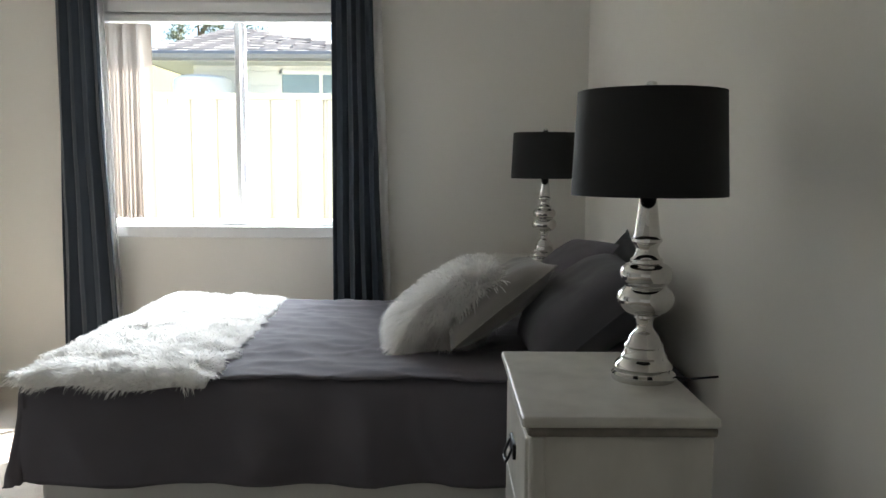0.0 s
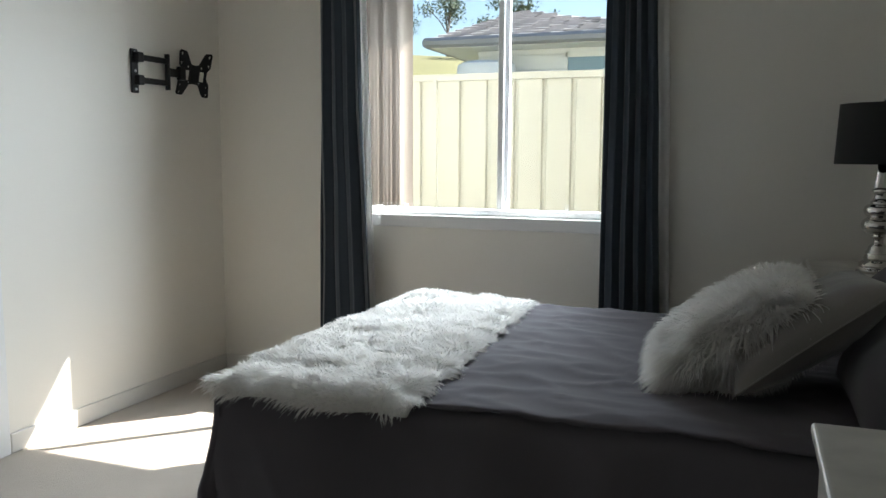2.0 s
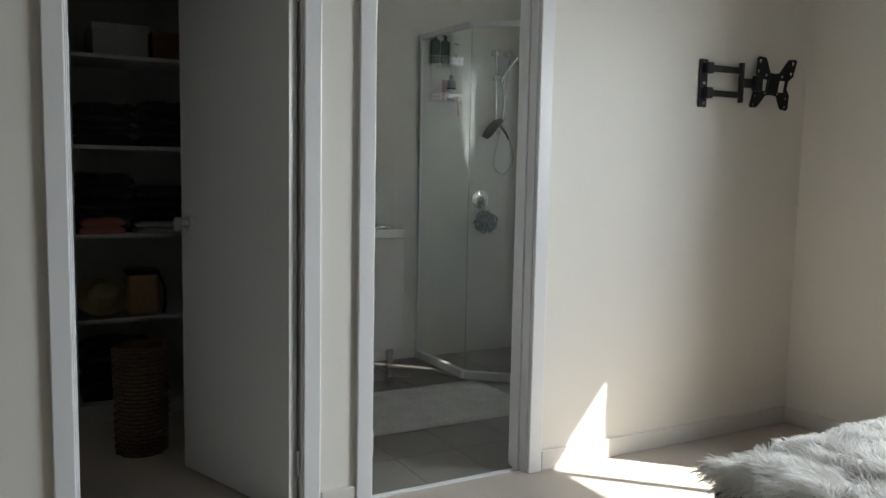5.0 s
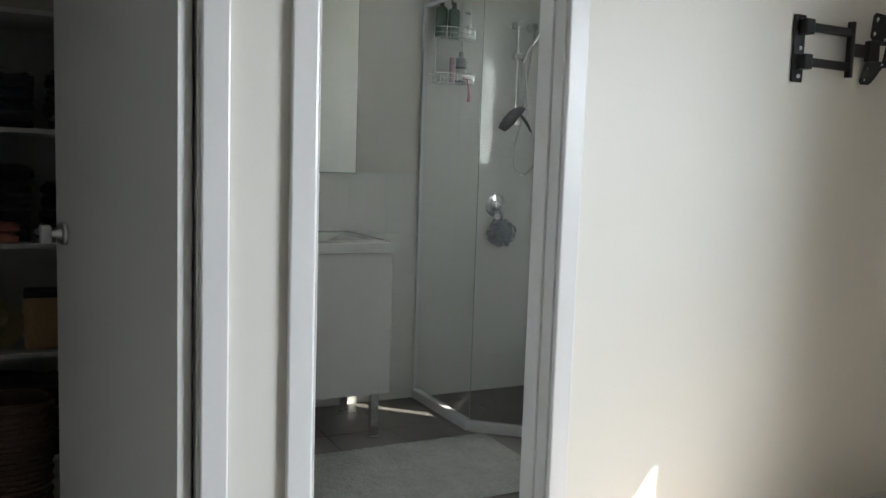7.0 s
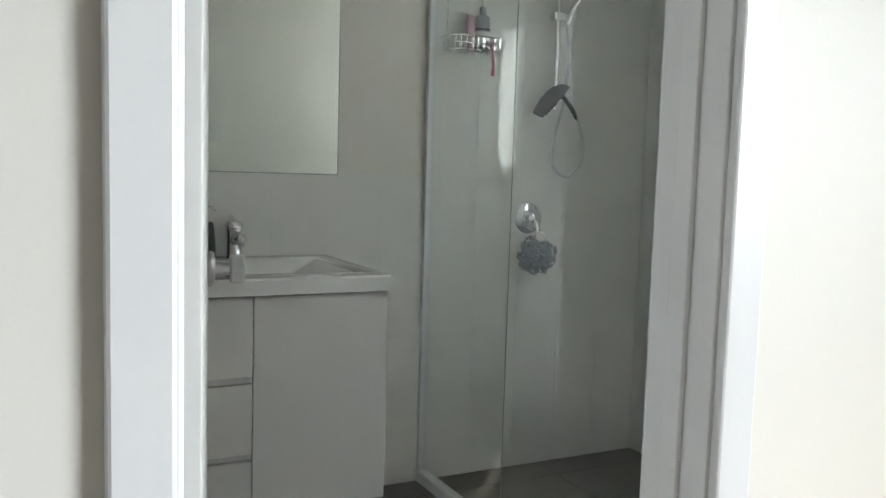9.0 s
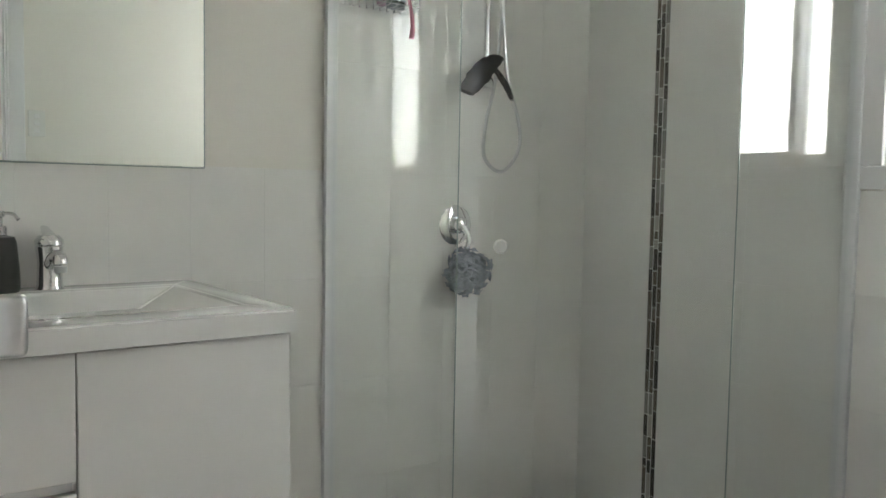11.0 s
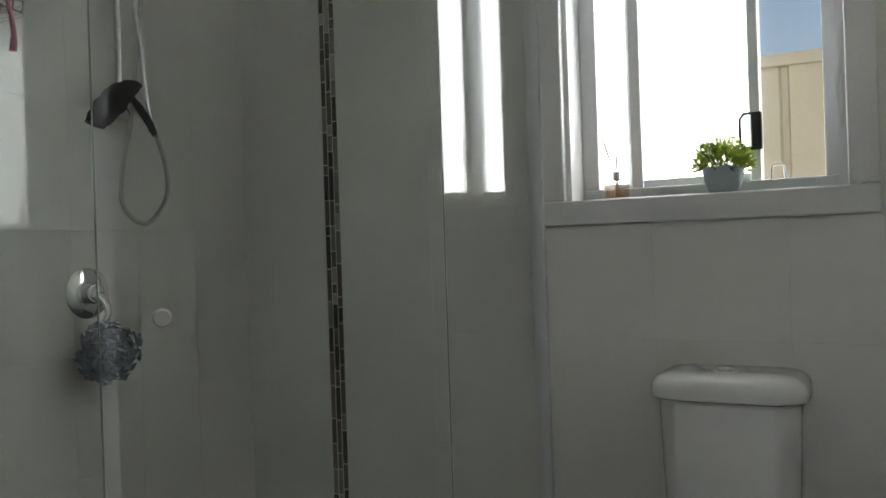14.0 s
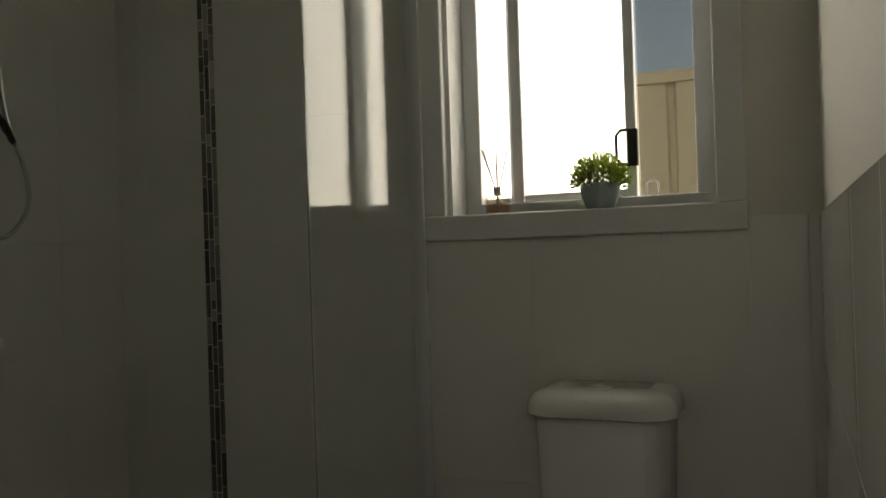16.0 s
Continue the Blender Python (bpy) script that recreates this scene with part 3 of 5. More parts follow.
def cushion(name, label, mat, w, h, t, m, seed, fur=0, piping=True):
    verts, faces, n = cushion_grid(w, h, t, seed=seed)
    world = np.array([(m @ Vector(v))[:] for v in verts])
    low = world[world[:, 2].argmin()]
    ob = thing(name, label, "cushion", tuple(low))
    bm = bmesh.new()
    vv = [bm.verts.new(v) for v in world]
    for f in faces:
        bm.faces.new([vv[k] for k in f])
    bmesh.ops.remove_doubles(bm, verts=bm.verts, dist=0.0008)
    part("filling", bm, mat, ob, smooth=True)
    if piping:
        rim = [m @ Vector((x, y, 0)) for x, y in [(verts[i * n][0], verts[i * n][1]) for i in range(n)] + [(verts[(n - 1) * n + j][0], verts[(n - 1) * n + j][1]) for j in range(1, n)]
               + [(verts[i * n + n - 1][0], verts[i * n + n - 1][1]) for i in range(n - 2, -1, -1)] + [(verts[j][0], verts[j][1]) for j in range(n - 2, 0, -1)]]
        part("seam", tube(rim, 0.0035, 6, closed=True), mat, ob, smooth=True)
    if fur:
        g = world[: n * n]
        nm = np.cross(np.gradient(g.reshape(n, n, 3), axis=0), np.gradient(g.reshape(n, n, 3), axis=1)).reshape(-1, 3)
        nm /= np.linalg.norm(nm, axis=1, keepdims=True) + 1e-9
        axis = np.array((m.to_3x3() @ Vector((0, 0, 1)))[:])
        nm *= np.sign(nm @ axis)[:, None]
        c = world.mean(0)
        for face, sign, seed2 in ((g, 1, 11), (world[n * n:], -1, 12)):
            p, q, a, b = scatter(face, nm * sign, n, n, fur // 2, seed2)
            out = (p - c) / 0.25
            part_name = "fur"
            raw_part(part_name, *strands(p, q, out * 0.5 + [0, 0, -0.2], 0.085, 0.0021, seed2, 0.45, 0.6, 20), fur_white, ob, kind="stuff", label="long white pile")
    return ob


def lean(x, y, z, yaw, tilt, roll=0):
    """Local y runs up the lean, local z faces the foot of the bed; (x, y, z) is the middle."""
    return pose(x, y, z) @ pose(0, 0, 0, 0, 0, yaw - 90) @ pose(0, 0, 0, 90 - tilt, 0, 0) @ pose(0, 0, 0, 0, 0, roll)


cushion("pillow", "large dark grey pillow leaning on the wall", linen_dark, 0.74, 0.50, 0.25, lean(0.80, 3.46, 0.785, 0, 50), 1.0)
cushion("pillow", "large dark grey pillow at the far side of the bed", linen, 0.70, 0.48, 0.18, lean(0.84, 4.20, 0.79, 4, 46, 5), 2.0)
cushion("pillow", "black pillow behind the grey ones", black_cloth, 0.62, 0.42, 0.14, lean(1.00, 3.86, 0.79, -5, 20, -6), 3.0)
cushion("cushion", "square taupe velvet cushion leaning on the pillows", taupe, 0.46, 0.46, 0.15, lean(0.50, 3.60, 0.80, 3, 52, 4), 4.0)
cushion("fur_cushion", "fluffy white faux-fur cushion leaning on the taupe one", fur_back, 0.43, 0.42, 0.14, lean(0.33, 3.68, 0.775, 6, 56, -3), 5.0, fur=46000, piping=False)


# bedside tables and lamps, built at the origin with their backs to +x
def bedside_table():
    ob = thing("bedside_table", "antique-white painted bedside table with a moulded top", "bedside table", group="bedside tables")
    hx, hy, top = 0.196, 0.29, 0.80
    part("tabletop", box(-hx, hx, -hy, hy, top - 0.022, top, 0.007, seg=3), white_lacquer, ob)
    part("moulding", box(-hx + 0.012, hx, -hy + 0.012, hy - 0.012, top - 0.045, top - 0.0225, 0.008), worn_wood, ob, "worn grey moulding under the top")
    part("body", boxes([(-hx + 0.026, hx - 0.004, -hy + 0.028, hy - 0.028, 0.09, top - 0.0455)], 0.004), white_lacquer, ob)
    part("plinth", box(-hx + 0.016, hx - 0.002, -hy + 0.018, hy - 0.018, 0, 0.0895, 0.006), white_lacquer, ob)
    for sy in (-1, 1):
        part("corner_post", box(-hx + 0.018, -hx + 0.05, sy * (hy - 0.034) - 0.014, sy * (hy - 0.034) + 0.014, 0.09, top - 0.046, 0.006), white_lacquer, ob)
    for z0, z1 in ((0.53, 0.74), (0.315, 0.52), (0.10, 0.305)):
        d = part("drawer", box(-hx + 0.012, -hx + 0.028, -hy + 0.055, hy - 0.055, z0, z1, 0.005), white_lacquer, ob)
        zc = (z0 + z1) / 2
        h = part("handle", boxes([(-hx + 0.004, -hx + 0.012, -0.045, 0.045, zc - 0.012, zc + 0.024)], 0.003), black_metal, d, "dark cast drop handle")
        part("bail", tube(smooth_path([(-hx + 0.004, -0.032, zc + 0.012), (-hx - 0.008, -0.03, zc - 0.018), (-hx - 0.01, 0, zc - 0.026), (-hx - 0.008, 0.03, zc - 0.018), (-hx + 0.004, 0.032, zc + 0.012)], 4), 0.0032, 6), black_metal, h, smooth=True)
    return ob


def table_lamp():
    ob = thing("table_lamp", "turned silver table lamp with a black drum shade", "lamp", group="bedside lamps")
    foot = [(0, 0), (0.072, 0), (0.074, 0.006), (0.073, 0.014), (0.066, 0.02), (0.065, 0.026), (0.067, 0.03), (0.064, 0.038), (0.055, 0.046), (0.051, 0.05), (0.052, 0.056), (0.047, 0.062), (0.044, 0.074),
            (0.046, 0.078), (0.044, 0.083), (0.037, 0.09), (0.034, 0.102), (0.027, 0.11), (0.019, 0.118), (0.0175, 0.126), (0.021, 0.14), (0.025, 0.144), (0.025, 0.150)]
    part("foot", lathe(foot, steps=56), silver, ob, smooth=True)
    bulbs = [(0.025, 0.150), (0.036, 0.152), (0.05, 0.16), (0.062, 0.174), (0.066, 0.19), (0.062, 0.204), (0.05, 0.214), (0.046, 0.218), (0.047, 0.222), (0.052, 0.226), (0.058, 0.236), (0.0595, 0.248), (0.056, 0.26), (0.046, 0.268),
             (0.038, 0.271), (0.036, 0.276), (0.037, 0.28), (0.031, 0.284), (0.026, 0.294), (0.024, 0.304), (0.03, 0.316), (0.0345, 0.32), (0.0345, 0.326)]
    part("body", lathe(bulbs, steps=56), silver, ob, smooth=True)
    part("stem", lathe([(0.0345, 0.326), (0.031, 0.33), (0.029, 0.336), (0.024, 0.38), (0.018, 0.43), (0.0155, 0.448), (0.012, 0.452), (0.012, 0.49), (0.0, 0.49)], steps=48), silver, ob, smooth=True)
    shade = part("shade", lathe([(0.172, 0.425), (0.1745, 0.425), (0.1745, 0.430), (0.1645, 0.652), (0.1645, 0.657), (0.162, 0.657), (0.172, 0.427)], steps=72), shade_black, ob, "black fabric drum shade", smooth=True)
    part("spider", boxes([(-0.163, 0.163, -0.0015, 0.0015, 0.644, 0.647), (-0.0015, 0.0015, -0.163, 0.163, 0.644, 0.647)]), satin, shade)
    part("harp", tube(smooth_path([(0, -0.012, 0.47), (0, -0.05, 0.52), (0, -0.05, 0.60), (0, 0, 0.64), (0, 0.05, 0.60), (0, 0.05, 0.52), (0, 0.012, 0.47)], 5), 0.002, 6), satin, shade)
    part("finial", lathe([(0, 0.645), (0.006, 0.648), (0.005, 0.658), (0.011, 0.663), (0.0135, 0.671), (0.011, 0.679), (0, 0.683)], steps=24), silver, ob, smooth=True)
    part("cord", tube(smooth_path([(0.07, -0.02, 0.008), (0.10, -0.02, 0.004), (0.13, -0.012, 0.004), (0.175, 0.0, 0.004)], 5), 0.003, 6), black_plastic, ob, smooth=True)
    return ob


tbl = bedside_table()
tbl.location = (0.666, 2.475, 0)
copy_thing(tbl, pose(0.80, 4.93, 0))
lmp = table_lamp()
lmp.location = (0.78, 2.49, 0.80)
copy_thing(lmp, pose(0.838, 4.86, 0.80))

# curtains, sheers and blind
rod_y = W - 0.125
rod = thing("curtain_rod", "dark metal curtain rod above the bedroom window", "curtain rod", (-0.87, rod_y, 2.34))
part("pole", tube([(-2.0, rod_y, 2.34), (0.3, rod_y, 2.34)], 0.0125, 14), black_metal, rod, smooth=True)
for bx in (-1.9, 0.2):
    part("bracket", boxes([(bx - 0.012, bx + 0.012, rod_y - 0.006, W, 2.318, 2.328), (bx - 0.018, bx + 0.018, W - 0.006, W, 2.29, 2.37)], 0.002), black_metal, rod)
for bx in (-2.01, 0.31):
    part("finial", lathe([(0, -0.02), (0.016, -0.018), (0.024, 0), (0.016, 0.018), (0, 0.02)], (bx, rod_y, 2.34), 18), black_metal, rod, smooth=True)


def curtain(name, label, mat, top, bottom, y, folds, depth, z0, z1, seed):
    """Cloth in folds between x ranges at its top and bottom."""
    nu, nz = folds * 12 + 1, 40
    verts, faces = [], []
    for j in range(nz):
        f = j / (nz - 1)
        z = z1 + (z0 - z1) * f
        e = f ** 1.3
        a, b = top[0] + (bottom[0] - top[0]) * e, top[1] + (bottom[1] - top[1]) * e
        for i in range(nu):
            u = i / (nu - 1)
            ph = 2 * math.pi * folds * (u + 0.03 * math.sin(3 * u + seed) + 0.012 * math.sin(5 * f + seed))
            amp = depth * (0.75 + 0.35 * f) * (0.8 + 0.3 * math.sin(7 * u + seed))
            x = a + (b - a) * u + 0.006 * math.sin(2 * ph) + 0.006 * cloth_noise((u * 3, f * 2, seed), 2)
            verts.append((x, y + amp * math.sin(ph) + 0.008 * cloth_noise((u * 2, f * 3, seed + 3), 2), z))
    for j in range(nz - 1):
        for i in range(nu - 1):
            faces.append((j * nu + i, j * nu + i + 1, (j + 1) * nu + i + 1, (j + 1) * nu + i))
    ob = thing(name, label, "curtain", ((bottom[0] + bottom[1]) / 2, y, z0))
    c = raw_part("panel", verts, faces, mat, ob, smooth=True)
    c.modifiers.new("thickness", "SOLIDIFY").thickness = 0.0025
    part("hem", boxes([(bottom[0] + 0.01, bottom[1] - 0.01, y - 0.004, y + 0.004, z0 - 0.004, z0 + 0.002)]), mat, ob)
    return ob


curtain("curtain", "slate-blue curtain hanging in folds beside the window", curtain_blue, (-1.785, -1.555), (-1.815, -1.462), rod_y, 4, 0.026, 0.012, 2.345, 1.0)
curtain("curtain", "slate-blue curtain hanging in folds beside the window", curtain_blue, (-0.287, -0.078), (-0.294, 0.003), rod_y, 4, 0.028, 0.012, 2.345, 4.0)
curtain("sheer_curtain", "white sheer curtain gathered behind the dark one", sheer, (-1.64, -1.535), (-1.60, -1.475), W - 0.07, 4, 0.009, 0.012, 2.33, 2.0)
curtain("sheer_curtain", "white sheer curtain gathered behind the dark one", sheer, (-0.17, -0.035), (-0.12, 0.045), W - 0.07, 4, 0.009, 0.012, 2.33, 6.0)

blind = thing("vertical_blind", "beige vertical blind drawn to one side of the window", "blind", (-1.48, W + 0.04, 2.1))
part("headrail", box(BW[0] + 0.015, BW[1] - 0.015, W - 0.026, W + 0.016, BW[3] - 0.05, BW[3] - 0.013, 0.004), aluminium, blind)
for i in range(11):
    sx = -1.588 + i * 0.0248
    m = pose(sx, W - 0.006, 0, 0, 0, 68 + 4 * math.sin(i * 2.3))
    bm = bmesh.new()
    n = 7
    cols = []
    for k in range(n):
        t = -0.044 + 0.088 * k / (n - 1)
        bend = 0.006 * (1 - (t / 0.044) ** 2)
        cols.append((bm.verts.new(m @ Vector((t, bend, 0.985 + 0.004 * math.sin(i * 1.7)))), bm.verts.new(m @ Vector((t, bend, BW[3] - 0.06)))))
    for a, b in zip(cols, cols[1:]):
        bm.faces.new((a[0], b[0], b[1], a[1]))
    part("slat", bm, blind_cloth, blind, smooth=True)
part("bottom_chain", tube([(-1.60, W - 0.02, 1.0), (-1.34, W - 0.02, 1.0)], 0.0012, 5), aluminium, blind)
part("weight", boxes([(-1.588 + i * 0.0248 - 0.003, -1.588 + i * 0.0248 + 0.003, W - 0.028, W + 0.016, 0.982, 0.994) for i in range(11)]), aluminium, blind)


# television bracket on the wall
def tv_bracket():
    ob = thing("television_bracket", "black steel swing-arm television bracket on the wall", "bracket", (XT, 4.56, 1.55))
    px = XT
    part("wall_plate", boxes([(px, px + 0.012, 4.535, 4.585, 1.548, 1.762)], 0.006, 3), black_metal, ob)
    for z in (1.567, 1.655, 1.743):
        part("bolt", lathe([(0, 0), (0.007, 0), (0.006, 0.005), (0, 0.006)], m=pose(px + 0.012, 4.56, z, 0, 90, 0), steps=12), satin, ob, smooth=True)
    for z in (1.612, 1.722):
        part("bracket_lug", boxes([(px + 0.010, px + 0.042, 4.552, 4.590, z - 0.024, z + 0.024)], 0.004), black_metal, ob)
        part("arm", boxes([(px + 0.018, px + 0.036, 4.575, 4.775, z - 0.014, z + 0.014)], 0.004), black_metal, ob)
    piv = part("pivot", lathe([(0, 1.578), (0.013, 1.578), (0.013, 1.758), (0, 1.758)], (px + 0.027, 4.780, 0), 18), black_metal, ob, smooth=True)
    part("link_arm", boxes([(px + 0.02, px + 0.038, 4.785, 4.865, 1.648, 1.690)], 0.004), black_metal, ob)
    head = part("tilt_head", boxes([(px + 0.022, px + 0.05, 4.855, 4.90, 1.635, 1.705)], 0.004), black_metal, ob)
    # the screen plate: an X with four lobes, tilted forward and turned towards the bed, pierced by keyholes
    m = pose(px + 0.066, 4.945, 1.672) @ pose(0, 0, 0, 0, 0, 66) @ pose(0, 0, 0, 9, 4, 0)
    half = [(0.0, 0.046), (0.022, 0.05), (0.048, 0.104), (0.056, 0.114), (0.088, 0.118), (0.095, 0.108), (0.090, 0.04), (0.072, 0.018), (0.070, -0.018), (0.088, -0.046), (0.094, -0.108), (0.087, -0.117),
            (0.060, -0.115), (0.050, -0.104), (0.026, -0.056), (0.0, -0.052)]
    outline = half + [(-x, z) for x, z in reversed(half[1:-1])]
    keyhole = lambda cx, cz, r: [(cx + r * math.cos(a) * (1.0 if math.sin(a) > -0.2 else 0.55), cz + r * math.sin(a) * (1.0 if math.sin(a) > 0 else 1.9)) for a in [2 * math.pi * k / 10 for k in range(10)]]
    holes = []
    for sx in (-1, 1):
        holes += [keyhole(sx * 0.078, 0.099, 0.0062), keyhole(sx * 0.078, 0.052, 0.0058), keyhole(sx * 0.038, 0.036, 0.0048), keyhole(sx * 0.074, -0.062, 0.0034), keyhole(sx * 0.077, -0.100, 0.0038)]
        holes.append([(sx * 0.030, 0.016), (sx * 0.056, 0.016), (sx * 0.056, -0.036), (sx * 0.030, -0.036)])
    bm = bmesh.new()
    rings = [[bm.verts.new((x, -0.002, z)) for x, z in loop] for loop in [outline] + holes]
    edges = [bm.edges.new((r[k], r[(k + 1) % len(r)])) for r in rings for k in range(len(r))]
    bmesh.ops.triangle_fill(bm, use_beauty=True, use_dissolve=False, edges=edges)
    lifted = bmesh.ops.extrude_face_region(bm, geom=list(bm.faces))["geom"]
    bmesh.ops.translate(bm, vec=(0, 0.004, 0), verts=[v for v in lifted if isinstance(v, bmesh.types.BMVert)])
    bmesh.ops.transform(bm, matrix=m, verts=bm.verts)
    plate = part("screen_plate", bm, black_metal, ob)
    part("spine", box(-0.024, 0.024, -0.012, -0.0025, -0.045, 0.046, 0.003, m=m), black_metal, plate)
    for sx in (-0.03, 0.03):
        part("screw", lathe([(0, -0.003), (0.004, -0.003), (0.004, 0.003), (0, 0.003)], m=m @ pose(sx, 0, -0.045, 90, 0, 0), steps=10), satin, plate)


tv_bracket()

# ---- ensuite ----
def piece_mesh(name, w, d, h, mat, bevel=0.0015):
    return mesh_of(name, box(-w / 2, w / 2, -d / 2, d / 2, -h / 2, h / 2, bevel, seg=1), mat)


PIECES = []          # (name, mesh, parent, matrix), linked at the end of the file


def tile_run(parent, mesh_for, axis, fixed, a0, a1, rows, pitch, phase, thick, out, skip=None, name="tile"):
    """Wall tiles on a plane. axis: 'x' or 'y' runs along the wall; out: +1 or -1, which side the faces look to."""
    k0 = math.floor((a0 - phase) / pitch)
    k = k0
    while phase + k * pitch < a1 - 0.004:
        lo, hi = max(a0, phase + k * pitch), min(a1, phase + (k + 1) * pitch)
        k += 1
        if hi - lo < 0.012:
            continue
        for z0, z1 in rows:
            if skip and skip(lo, hi, z0, z1):
                continue
            for s0, s1, c0, c1 in cut(lo, hi, z0, z1):
                w, h = s1 - s0 - 0.0014, c1 - c0 - 0.0014
                if w < 0.006 or h < 0.006:
                    continue
                me = mesh_for(round(w, 4), round(h, 4), axis)
                mid = (s0 + s1) / 2
                loc = (mid, fixed + out * thick / 2, (c0 + c1) / 2) if axis == "x" else (fixed + out * thick / 2, mid, (c0 + c1) / 2)
                PIECES.append((name, me, parent, Matrix.Translation(loc)))


HOLES = []


def cut(lo, hi, z0, z1):
    """The parts of a tile that a window opening leaves."""
    for a, b, c, d in HOLES:
        if lo < b and hi > a and z0 < d and z1 > c:
            out = []
            if lo < a:
                out.append((lo, a, z0, z1))
            if hi > b:
                out.append((b, hi, z0, z1))
            m0, m1 = max(lo, a), min(hi, b)
            if z0 < c:
                out.append((m0, m1, z0, c))
            if z1 > d:
                out.append((m0, m1, d, z1))
            return out
    return [(lo, hi, z0, z1)]


TILES = {}


def wall_tile(w, h, axis):
    key = (w, h, axis)
    if key not in TILES:
        TILES[key] = piece_mesh("tile", w if axis == "x" else 0.008, 0.008 if axis == "x" else w, h, white_tile, 0.0007)
    return TILES[key]


LINES = [-0.02, 0.273, 0.58, 0.888, 1.20, 1.515, 1.83, 2.10]
LOW = list(zip(LINES[:4], LINES[1:5]))
HIGH = list(zip(LINES[4:], LINES[5:]))
SHY, SHX = 4.20, -3.55           # where the screen meets the two walls
T = 0.008
# grout beds, 1 mm under the tile faces
for nm, b in (("grout_bed", (XM, XM + T - 0.0006, YE, W, -0.02, TILE_TOP)), ("grout_bed", (XM, XM + T - 0.0006, SHY, W, TILE_TOP, 2.10))):
    part(nm, box(*b), grout_white, wall_mirror)
for b in ((XM + T, XE, W - T + 0.0006, W, -0.02, EW[2] - 0.07), (XM + T, SHX, W - T + 0.0006, W, EW[2] - 0.07, 2.10)):
    part("grout_bed", box(*b), grout_white, wall_window)
part("grout_bed", box(XE - T + 0.0006, XE, D1[1] + 0.09, W - T, -0.02, TILE_TOP), grout_white, wall_left)
tile_run(wall_mirror, wall_tile, "y", XM, YE, W - T, LOW, 0.205, 3.592, T, 1)
tile_run(wall_mirror, wall_tile, "y", XM, SHY + 0.01, W - T, HIGH, 0.205, 3.592, T, 1)
HOLES.append((EW[0] - 0.064, EW[1] + 0.064, EW[2] - 0.064, 3))
tile_run(wall_window, wall_tile, "x", W, XM + T, -4.232, LOW, 0.205, -4.232, T, -1)
tile_run(wall_window, wall_tile, "x", W, XM + T, -4.232, HIGH, 0.205, -4.232, T, -1)
tile_run(wall_window, wall_tile, "x", W, -4.176, XE - T, LOW, 0.305, -4.176, T, -1)
tile_run(wall_window, wall_tile, "x", W, -4.176, SHX - 0.01, HIGH, 0.305, -4.176, T, -1)
HOLES.clear()
tile_run(wall_left, wall_tile, "y", XE, D1[1] + 0.09, W - T, LOW, 0.305, 5.25, T, -1)

# mosaic strip of glass sticks
stick_mats = [material("stick_" + nm, col, 0.12, scale=40, vary=0.12, bump=0.05, per_object=0.5) for nm, col in
              (("dark", (0.06, 0.055, 0.05)), ("brown", (0.14, 0.12, 0.10)), ("grey", (0.24, 0.235, 0.22)), ("pale", (0.42, 0.40, 0.37)))]
rng = random.Random(4)
stick_mesh = {}
for col in range(3):
    z = -0.02 + 0.02 * col
    while z < 2.09:
        h = rng.choice((0.03, 0.048, 0.075, 0.098))
        h = min(h, 2.10 - z)
        k = rng.choices((0, 1, 2, 3), (4, 5, 4, 2))[0]
        key = (round(h, 3), k)
        if key not in stick_mesh:
            stick_mesh[key] = piece_mesh("mosaic_stick", 0.0162, 0.007, max(h - 0.0022, 0.004), stick_mats[k], 0.001)
        PIECES.append(("mosaic_stick", stick_mesh[key], wall_window, Matrix.Translation((-4.232 + 0.0095 + col * 0.0185, W - 0.0042 - rng.random() * 0.0012, z + h / 2))))
        z += h

# floor tiles
FT = {}
px, py, pitch = -4.085, 3.548, 0.3
for i in range(-3, 7):
    for j in range(-4, 7):
        a0, a1 = max(px + i * pitch, XM + T), min(px + (i + 1) * pitch, XT - 0.065)
        b0, b1 = max(py + j * pitch, YE), min(py + (j + 1) * pitch, W - T)
        if a1 - a0 < 0.02 or b1 - b0 < 0.02:
            continue
        w, d = round(a1 - a0 - 0.0022, 4), round(b1 - b0 - 0.0022, 4)
        if a1 > XE and (b1 < D1[0] + 0.01 or b0 > D1[1] - 0.01):
            a1 = XE
            w = round(a1 - a0 - 0.0022, 4)
            if w < 0.02:
                continue
        if (w, d) not in FT:
            FT[(w, d)] = piece_mesh("floor_tile", w, d, 0.01, bath_tile, 0.001)
        PIECES.append(("floor_tile", FT[(w, d)], bath_floor, Matrix.Translation(((a0 + a1) / 2, (b0 + b1) / 2, -0.0085))))
FLOOR = -0.0035

# shower screen
P0, P1, P2, P3 = Vector((XM + T, SHY, 0)), Vector((-3.924, 4.203, 0)), Vector((-3.518, 4.677, 0)), Vector((SHX, W - T, 0))
screen = thing("shower_screen", "corner shower screen of clear glass with a white frame", "shower screen", (-3.8, 4.5, FLOOR))
TOPZ = 2.06


